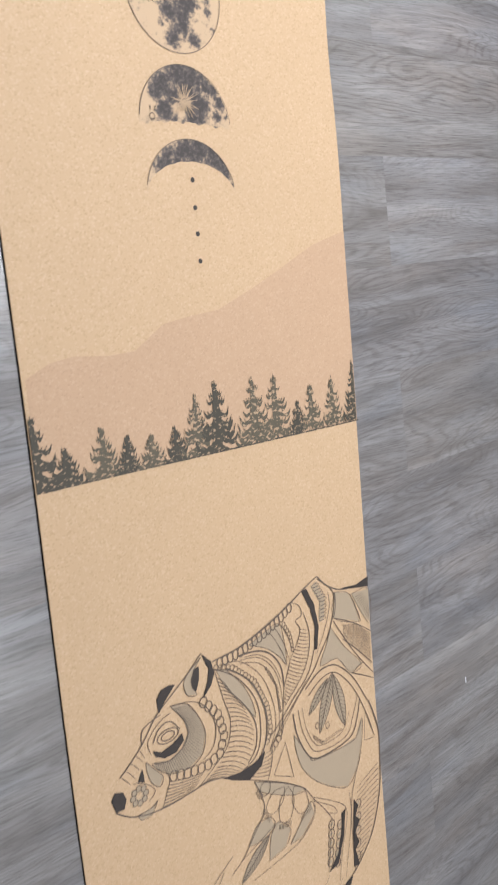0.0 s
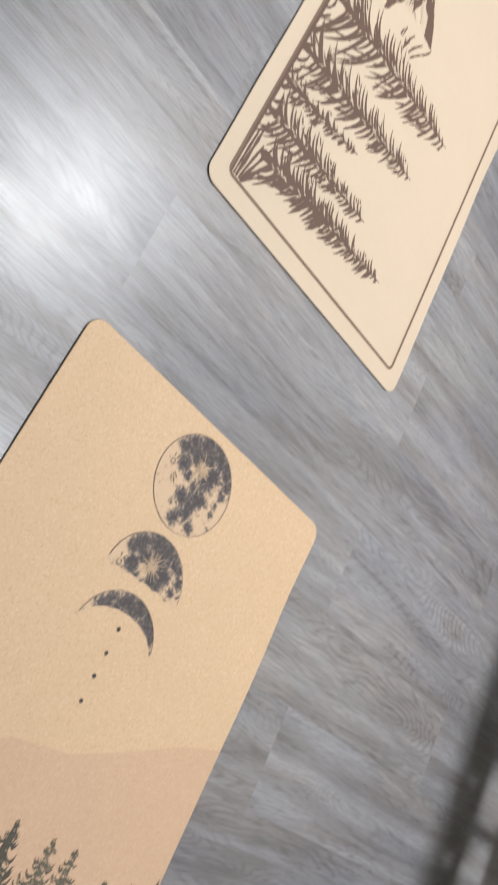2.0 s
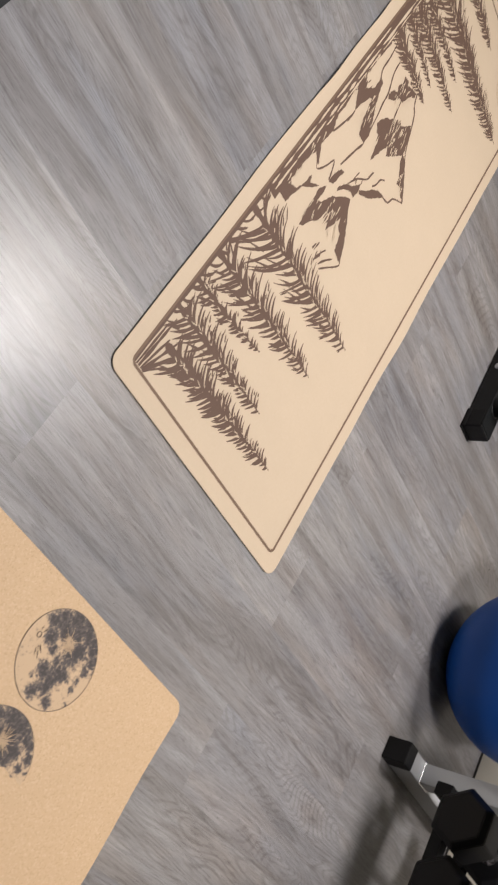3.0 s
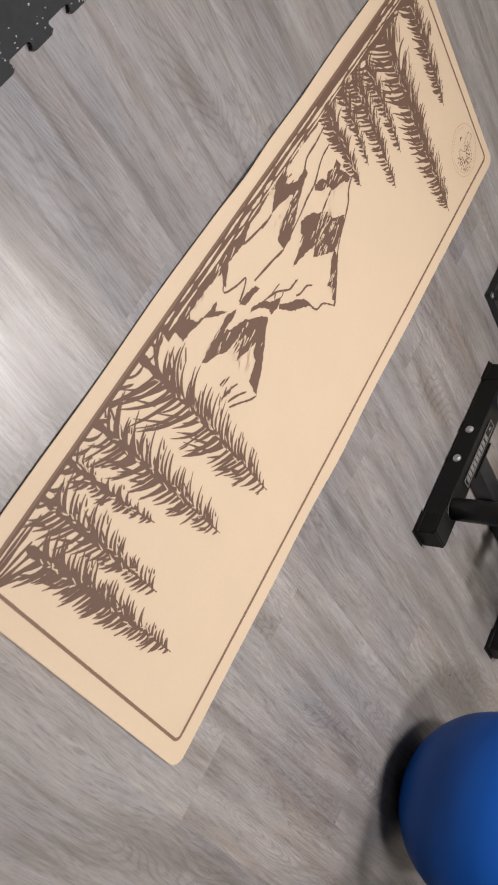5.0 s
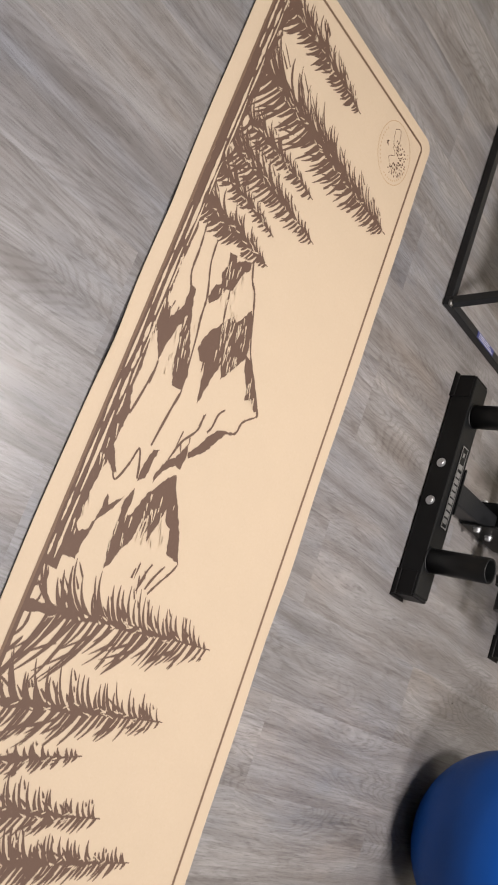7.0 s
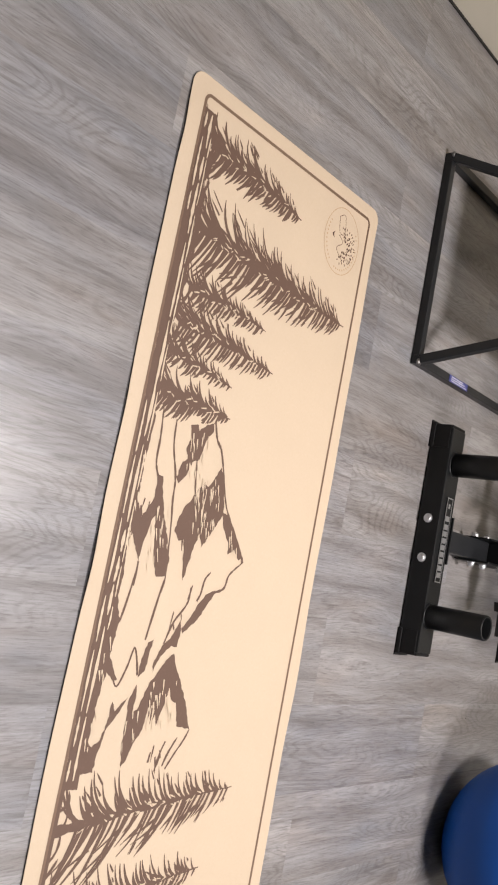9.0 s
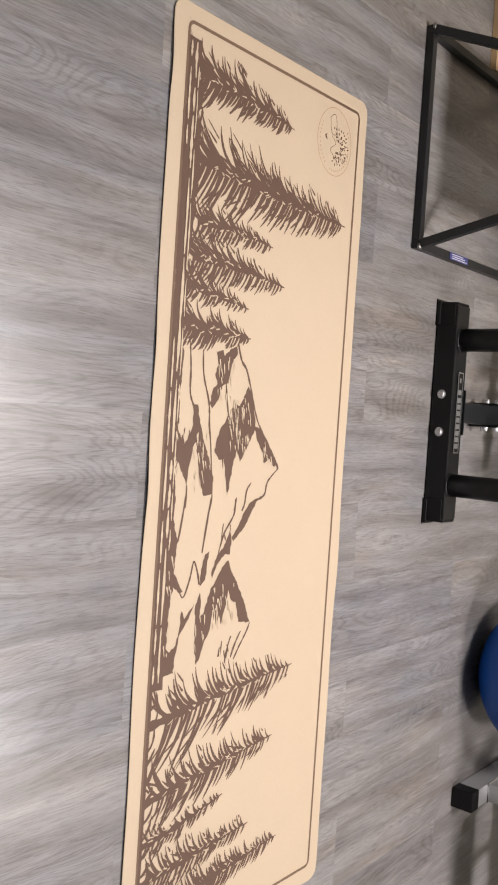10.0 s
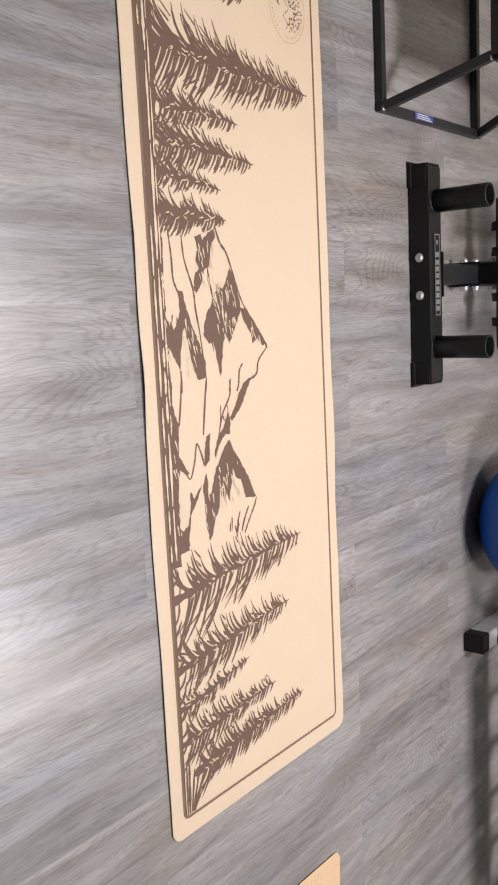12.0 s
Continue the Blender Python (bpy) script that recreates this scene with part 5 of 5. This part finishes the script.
# ---- blue ball ----
def exercise_ball(x, y, r):
    bm = bmesh.new()
    bmesh.ops.create_uvsphere(bm, u_segments=72, v_segments=48, radius=r)
    for v in bm.verts:
        s = v.co.z / r
        if s < -0.93:
            v.co.z = -r * (0.93 + (-s - 0.93) * 0.45)
        v.co *= 1 + 0.0012 * math.cos(s * 70)
    low = min(v.co.z for v in bm.verts)
    ob = part("exercise_ball", bm, BALL_BLUE, smooth=True, m=pose(x, y, -low))
    tagged(ob, "blue vinyl exercise ball resting on the plank floor", "exercise ball")


exercise_ball(1.492, 0.339, 0.2395)


# ---- black tube plyo box ----
def plyo_box():
    t = thing("plyo_box", "black steel tube jump box with tapered legs and a platform", "jump box", pose(0.857, 1.4965, 0))
    a, b, d_y, h, w = 0.0, 0.540, 0.520, 0.272, 0.021
    lo = [(a, a), (b, a), (b, d_y), (a, d_y)]
    inset = 0.082
    up = [(a + inset, a + inset), (b - inset, a + inset), (b - inset, d_y - inset), (a + inset, d_y - inset)]
    z0 = w / 2 + 0.001
    for k in range(4):
        p, q = lo[k], lo[(k + 1) % 4]
        d = Vector((q[0] - p[0], q[1] - p[1], 0)).normalized() * (w / 2 if k % 2 == 0 else -w / 2)
        rail = part("base_rail", beam((p[0] - d.x, p[1] - d.y, z0), (q[0] + d.x, q[1] + d.y, z0), w, w), DARK_STEEL, t)
        if k == 0:
            part("sticker", box(0.150, 0.252, -0.0088, 0.0088, z0 + w / 2 + 0.0003, z0 + w / 2 + 0.0012), STICKER, rail, "small blue maker's sticker")
            bars = bmesh.new()
            for i in range(3):
                box(0.160, 0.244 - 0.010 * i, -0.006 + 0.0050 * i, -0.0042 + 0.0050 * i, z0 + w / 2 + 0.0014, z0 + w / 2 + 0.0018, bm=bars)
            part("sticker_print", bars, STICKER_INK, rail)
        u, v = up[k], up[(k + 1) % 4]
        part("top_rail", beam((u[0], u[1], h), (v[0], v[1], h), w, w), DARK_STEEL, t)
        part("leg", beam((p[0], p[1], w), (u[0], u[1], h - w / 2), w, w, up=(1, 0, 0)), DARK_STEEL, t)
        for name, pos, size in (("weld", (p[0], p[1], w + 0.001), 0.009), ("weld", (u[0], u[1], h - w / 2), 0.008)):
            bm = bmesh.new()
            bmesh.ops.create_icosphere(bm, subdivisions=2, radius=size)
            for vert in bm.verts:
                vert.co *= 1 + 0.25 * noise.noise(vert.co * 220 + Vector((k, 0, 0)))
            out = Vector((-1 if k in (0, 3) else 1, -1 if k < 2 else 1, 0)) * 0.006
            bm.transform(Matrix.Translation(Vector(pos) + out) @ Matrix.Diagonal((1, 1, 0.55, 1)))
            part(name, bm, WELD, t, "bare bright weld", smooth=True)
    part("platform", box(inset - 0.012, b - inset + 0.012, inset - 0.012, d_y - inset + 0.012, h + w / 2, h + w / 2 + 0.004, 0.001), BLACK_STEEL, t)


plyo_box()


# ---- plate tree ----
def hex_bolt(r, h):
    bm = bmesh.new()
    merge(bm, rod((0, 0, 0), (0, 0, 0.0015), r * 1.25, sides=24))
    head = lathe([(0.0005, 0.0015), (r, 0.0015), (r, h * 0.6), (r * 0.8, h * 0.9), (r * 0.35, h), (0.0005, h)], 16)
    merge(bm, head)
    return bm


def plate_tree():
    t = thing("plate_tree", "black steel weight plate tree with an H-shaped base and bar holders", "weight rack", pose(1.002, 1.0905, 0))
    half, w, h = 0.288, 0.069, 0.060
    for x0, front in ((0.0, True), (0.592, False)):
        base = part("base_bar", box(x0, x0 + w, -half + 0.01, half - 0.01, 0.003, h, 0.004), BLACK_STEEL, t)
        for s in (-1, 1):
            cap = bmesh.new()
            y0, y1 = sorted((s * (half - 0.062), s * half))
            box(x0 - 0.005, x0 - 0.0003, y0, y1, 0.0005, 0.013, 0.0010, 1, cap)
            y0, y1 = sorted((s * (half - 0.062), s * (half + 0.005)))
            box(x0 - 0.005, x0 + w - 0.010, y0, y1, 0.0003, 0.003, 0.0, 1, cap)
            ya, yb = sorted((s * (half - 0.011), s * (half - 0.003)))
            box(x0 + 0.002, x0 + w - 0.002, ya, yb, 0.0005, h - 0.002, 0.002, 1, cap)
            box(x0 - 0.0022, x0 - 0.0002, *sorted((s * (half - 0.062), s * (half - 0.004))), 0.0135, h - 0.006, 0.0005, 1, cap)
            part("end_cap", cap, PLASTIC, base, "black plastic end cap")
        if front:
            for y in (0.047, -0.0505):
                part("bolt", hex_bolt(0.0092, 0.007), ZINC, base, "bright zinc bolt", smooth=False, m=pose(x0 - 0.0005, y, 0.031, 0, -90, 0))
            plate = part("name_plate", box(x0 + 0.024, x0 + 0.052, -0.104, 0.106, h + 0.0004, h + 0.002, 0.0006, 1), BLACK_STEEL, base, "black name plate with silver rim")
            rim = bmesh.new()
            for a0, a1, b0, b1 in ((0.024, 0.052, -0.104, -0.1015), (0.024, 0.052, 0.1035, 0.106), (0.024, 0.0262, -0.1015, 0.1035), (0.0498, 0.052, -0.1015, 0.1035)):
                box(x0 + a0, x0 + a1, b0, b1, h + 0.0022, h + 0.0032, bm=rim)
            rng = random.Random(3)
            y = 0.060
            for k in range(9):
                wd = 0.0125
                box(x0 + 0.0285, x0 + 0.0475, y - wd, y, h + 0.0022, h + 0.0028, bm=rim)
                y -= wd + (0.008 if k == 0 else 0.0045)
            star = bmesh.new()
            fill(star, [(x0 + 0.038 + (0.007 if k % 2 else 0.004) * math.cos(k * math.pi / 4), 0.085 + (0.009 if k % 2 else 0.005) * math.sin(k * math.pi / 4)) for k in range(8)], h + 0.0026, step=1)
            merge(rim, star)
            part("plate_print", rim, PLATE_INK, base, "silver block marks")
    for x, y in ((0.037, 0.1895), (0.030, -0.1875)):
        tube = part("bar_holder", lathe([(0.0245, h - 0.002), (0.0295, h - 0.002), (0.0295, h + 0.148), (0.0285, h + 0.150), (0.0255, h + 0.150), (0.0245, h + 0.148), (0.0245, h - 0.002)], 36), BLACK_STEEL, t, "open black steel tube", smooth=True, m=pose(x, y, 0))
        for p in tube.data.polygons:
            p.use_smooth = abs(p.normal.z) < 0.5
        bm = lathe([(0.0295, 0.0), (0.0318, 0.0), (0.0308, 0.002), (0.0295, 0.003)], 30)
        part("weld", bm, DARK_STEEL, tube, smooth=True, m=pose(0, 0, h))
    part("centre_beam", box(w, 0.592, -0.024, 0.031, 0.004, 0.056, 0.004), DARK_STEEL, t)
    part("flange", box(w, w + 0.006, -0.056, 0.062, 0.004, 0.0635, 0.002), BLACK_STEEL, t)
    part("upright", box(0.305, 0.365, -0.027, 0.033, 0.056, 1.05, 0.004), BLACK_STEEL, t)
    for s, y in ((1, 0.0305), (-1, -0.0255)):
        gusset = part("gusset", box(0.215, 0.44, *sorted((y, y + s * 0.005)), 0.006, 0.105, 0.0012, 1), BLACK_STEEL, t)
        for x, z in ((0.237, 0.046), (0.300, 0.050), (0.335, 0.086), (0.415, 0.046)):
            part("bolt", hex_bolt(0.009, 0.012), ZINC, gusset, "bright zinc bolt", m=pose(x, y + s * 0.005, z, -90 * s, 0, 0))
    for z in (0.122, 0.42):
        for s in (-1, 1):
            peg = part("weight_peg", rod((0.335, s * 0.03, z), (0.335, s * 0.21, z), 0.0235), BLACK_STEEL, t, smooth=False)
            for at in (0.052, 0.122):
                part("collar", rod((0.335, s * at, z), (0.335, s * (at + 0.024), z), 0.037, 0.034), PLASTIC, peg)


plate_tree()


def weight_plate(y, r, thick):
    ob = part("weight_plate", lathe([(0.026, -thick / 2), (0.05, -thick / 2), (0.055, -thick * 0.3), (r * 0.78, -thick * 0.3), (r * 0.82, -thick / 2), (r, -thick / 2 + 0.004), (r, thick / 2 - 0.004), (r * 0.82, thick / 2), (r * 0.78, thick * 0.3), (0.055, thick * 0.3), (0.05, thick / 2), (0.026, thick / 2), (0.026, -thick / 2)], 48), PLASTIC, smooth=False, m=pose(1.337, 1.0905 + y, 0.42 - 0.0015, 90, 0, 0))
    tagged(ob, "unseen black rubber weight plate hanging on the tree's peg", "weight plate", "weight plates on the tree")


# Unseen plates, inferred from the dark floor and added to shade it.
for y, r, thick in ((0.118, 0.165, 0.034), (-0.112, 0.165, 0.034), (-0.146, 0.135, 0.026)):
    weight_plate(y, r, thick)


# ---- dumbbell rack ----
def dumbbell_rack():
    t = thing("dumbbell_rack", "low grey steel dumbbell rack with black foot plugs", "dumbbell rack", pose(1.297, -0.0195, 0))
    far = -1.034
    for y in (0.0, far):
        foot = part("foot", box(0.045, 0.50, y - 0.027, y + 0.027, 0.001, 0.064, 0.003), GREY_STEEL, t, "grey steel tube")
        part("end_plug", box(0.0, 0.046, y - 0.029, y + 0.029, 0.0003, 0.066, 0.004), PLASTIC, foot, "black plastic foot plug")
        post = part("upright", box(0.108, 0.160, y - 0.026, y + 0.026, 0.064, 0.62, 0.003), GREY_STEEL, t, "grey steel upright")
        part("weld", box(0.104, 0.164, y - 0.029, y + 0.029, 0.0625, 0.0675, 0.002, 1), CHROME, post, "bright weld bead")
    for x in (0.105, 0.262):
        rail = part("shelf_rail", box(x, x + 0.038, far + 0.03, -0.03, 0.142, 0.174, 0.003), BLACK_STEEL, t)
        part("saddle", box(x - 0.060 if x < 0.2 else x - 0.018, x + 0.038, -0.058, -0.027, 0.140, 0.182, 0.003), PLASTIC, rail)
    # Unseen upper rails and arms, placed to throw a soft shadow band.
    for x in (-0.052, 0.225):
        part("unseen_upper_rail", box(x, x + 0.066, far - 0.02, 0.06, 0.385, 0.412, 0.003), BLACK_STEEL, t)
    for y in (0.0, far):
        part("unseen_rail_arm", box(-0.030, 0.106, y - 0.015, y + 0.015, 0.368, 0.384, 0.002), BLACK_STEEL, t)
    part("shelf_back", box(0.11, 0.262, far + 0.03, far + 0.07, 0.142, 0.170, 0.003), BLACK_STEEL, t)
    part("shelf_back", box(0.11, 0.262, -0.072, -0.034, 0.142, 0.170, 0.003), BLACK_STEEL, t)


dumbbell_rack()


def hex_head(size, length):
    """A hex head with chamfered ends, along x."""
    bm = bmesh.new()
    rings = []
    for x, s in ((0, 0.80), (length * 0.14, 1.0), (length * 0.86, 1.0), (length, 0.80)):
        rings.append([bm.verts.new((x, size * s * math.cos(radians(60 * k)), size * s * math.sin(radians(60 * k)))) for k in range(6)])
    for a, b in zip(rings, rings[1:]):
        for k in range(6):
            bm.faces.new((a[k], b[k], b[(k + 1) % 6], a[(k + 1) % 6]))
    bm.faces.new(rings[0])
    bm.faces.new(rings[-1][::-1])
    bmesh.ops.bevel(bm, geom=bm.edges[:], offset=0.002, segments=2, affect="EDGES")
    bmesh.ops.recalc_face_normals(bm, faces=bm.faces[:])
    return bm


HEX_RUBBER = plain_material("hex_rubber", (0.008, 0.008, 0.009), 0.38, grain=260, vary=0.12, bump=0.12, spec=0.3)


def dumbbell(x, y, z):
    size, length, grip = 0.076, 0.112, 0.120
    t = thing("dumbbell", "black rubber hex dumbbell with a chrome grip on the rack", "dumbbell", pose(x, y, z), "dumbbells on the rack")
    part("head", hex_head(size, length), HEX_RUBBER, t)
    part("head", hex_head(size, length), HEX_RUBBER, t, m=pose(length + grip, 0, 0))
    handle = lathe([(0.014, 0.0), (0.0135, 0.01), (0.0165, 0.045), (0.0165, 0.075), (0.0135, 0.11), (0.014, 0.12)], 20)
    part("grip", handle, CHROME, t, "chrome grip", smooth=True, m=pose(length, 0, 0, 0, 90, 0))
    for at in (length - 0.002, length + grip - 0.004):
        part("collar", rod((at, 0, 0), (at + 0.006, 0, 0), 0.021), CHROME, t, "chrome collar")
    return t


one = dumbbell(1.305, -0.122, 0.174 + 0.076 * math.sin(radians(60)))
for k in range(1, 6):
    copy_thing(one, pose(1.305 + 0.004 * math.sin(5 * k), -0.122 - 0.160 * k, 0.174 + 0.076 * math.sin(radians(60))))


# ---- plywood board by the wall ----
board = part("plywood_board", box(1.20, 1.82, 2.036, 2.370, 0.0005, 0.019, 0.0015), PLY)
tagged(board, "pale plywood board lying on the floor by the wall", "board")
tagged(part("floor_speck", box(1.451, 1.4535, 0.637, 0.6395, 0.0001, 0.0012), DARK_GAP), "tiny dark crumb on the grey floor", "crumb")
tagged(part("floor_chip", box(0.8185, 0.8215, -1.642, -1.631, 0.0001, 0.0010), STICKER_INK, m=pose(0, 0, 0)), "tiny white sliver on the grey floor", "crumb")


# ---- floor planks ----
PITCH, THICK = 0.1852, 0.0042
plank_meshes = {}


def plank_mesh(length):
    """A plank with eased edges, centred, its top at zero."""
    if length not in plank_meshes:
        e, hw, hl = 0.00005, PITCH / 2, length / 2
        verts = [(-hl, -hw, -THICK), (hl, -hw, -THICK), (hl, hw, -THICK), (-hl, hw, -THICK),
                 (-hl, -hw, -e), (hl, -hw, -e), (hl, hw, -e), (-hl, hw, -e),
                 (-hl + e, -hw + e, 0), (hl - e, -hw + e, 0), (hl - e, hw - e, 0), (-hl + e, hw - e, 0)]
        faces = [(8, 9, 10, 11)]
        for a in (0, 4):
            for k in range(4):
                faces.append((a + k, a + (k + 1) % 4, a + 4 + (k + 1) % 4, a + 4 + k))
        data = bpy.data.meshes.new("plank")
        data.from_pydata(verts, [], faces)
        data.materials.append(FLOOR)
        plank_meshes[length] = data
    return plank_meshes[length]


lay = random.Random(12)
LENGTH = 1.22
ROW_Y, ROWS = 0.862, range(-20, 9)
for r in ROWS:
    y = ROW_Y + PITCH * r
    # the end joints of every second row lie on one line
    x = (-0.013 if r % 2 == 0 else 0.687) + lay.uniform(-0.008, 0.008) - 2 * LENGTH
    while x < east + 0.02:
        if x + LENGTH > -1.0:
            end = LENGTH if x + LENGTH < east + 0.05 else round(east + 0.05 - x, 3)
            ob = new("plank", plank_mesh(end))
            ob.parent = floor
            ob.matrix_basis = pose(x + end / 2, y + PITCH / 2, 0)
        x += LENGTH
far_floor = bmesh.new()
box(west - 0.1, -1.0, south - 0.1, north + 0.1, -THICK - 0.002, -0.0060, bm=far_floor)
box(-1.0, east + 0.1, south - 0.1, ROW_Y + ROWS[0] * PITCH, -THICK - 0.002, -0.0060, bm=far_floor)
tagged(part("plank_field", far_floor, FLOOR, floor), kind="stuff")
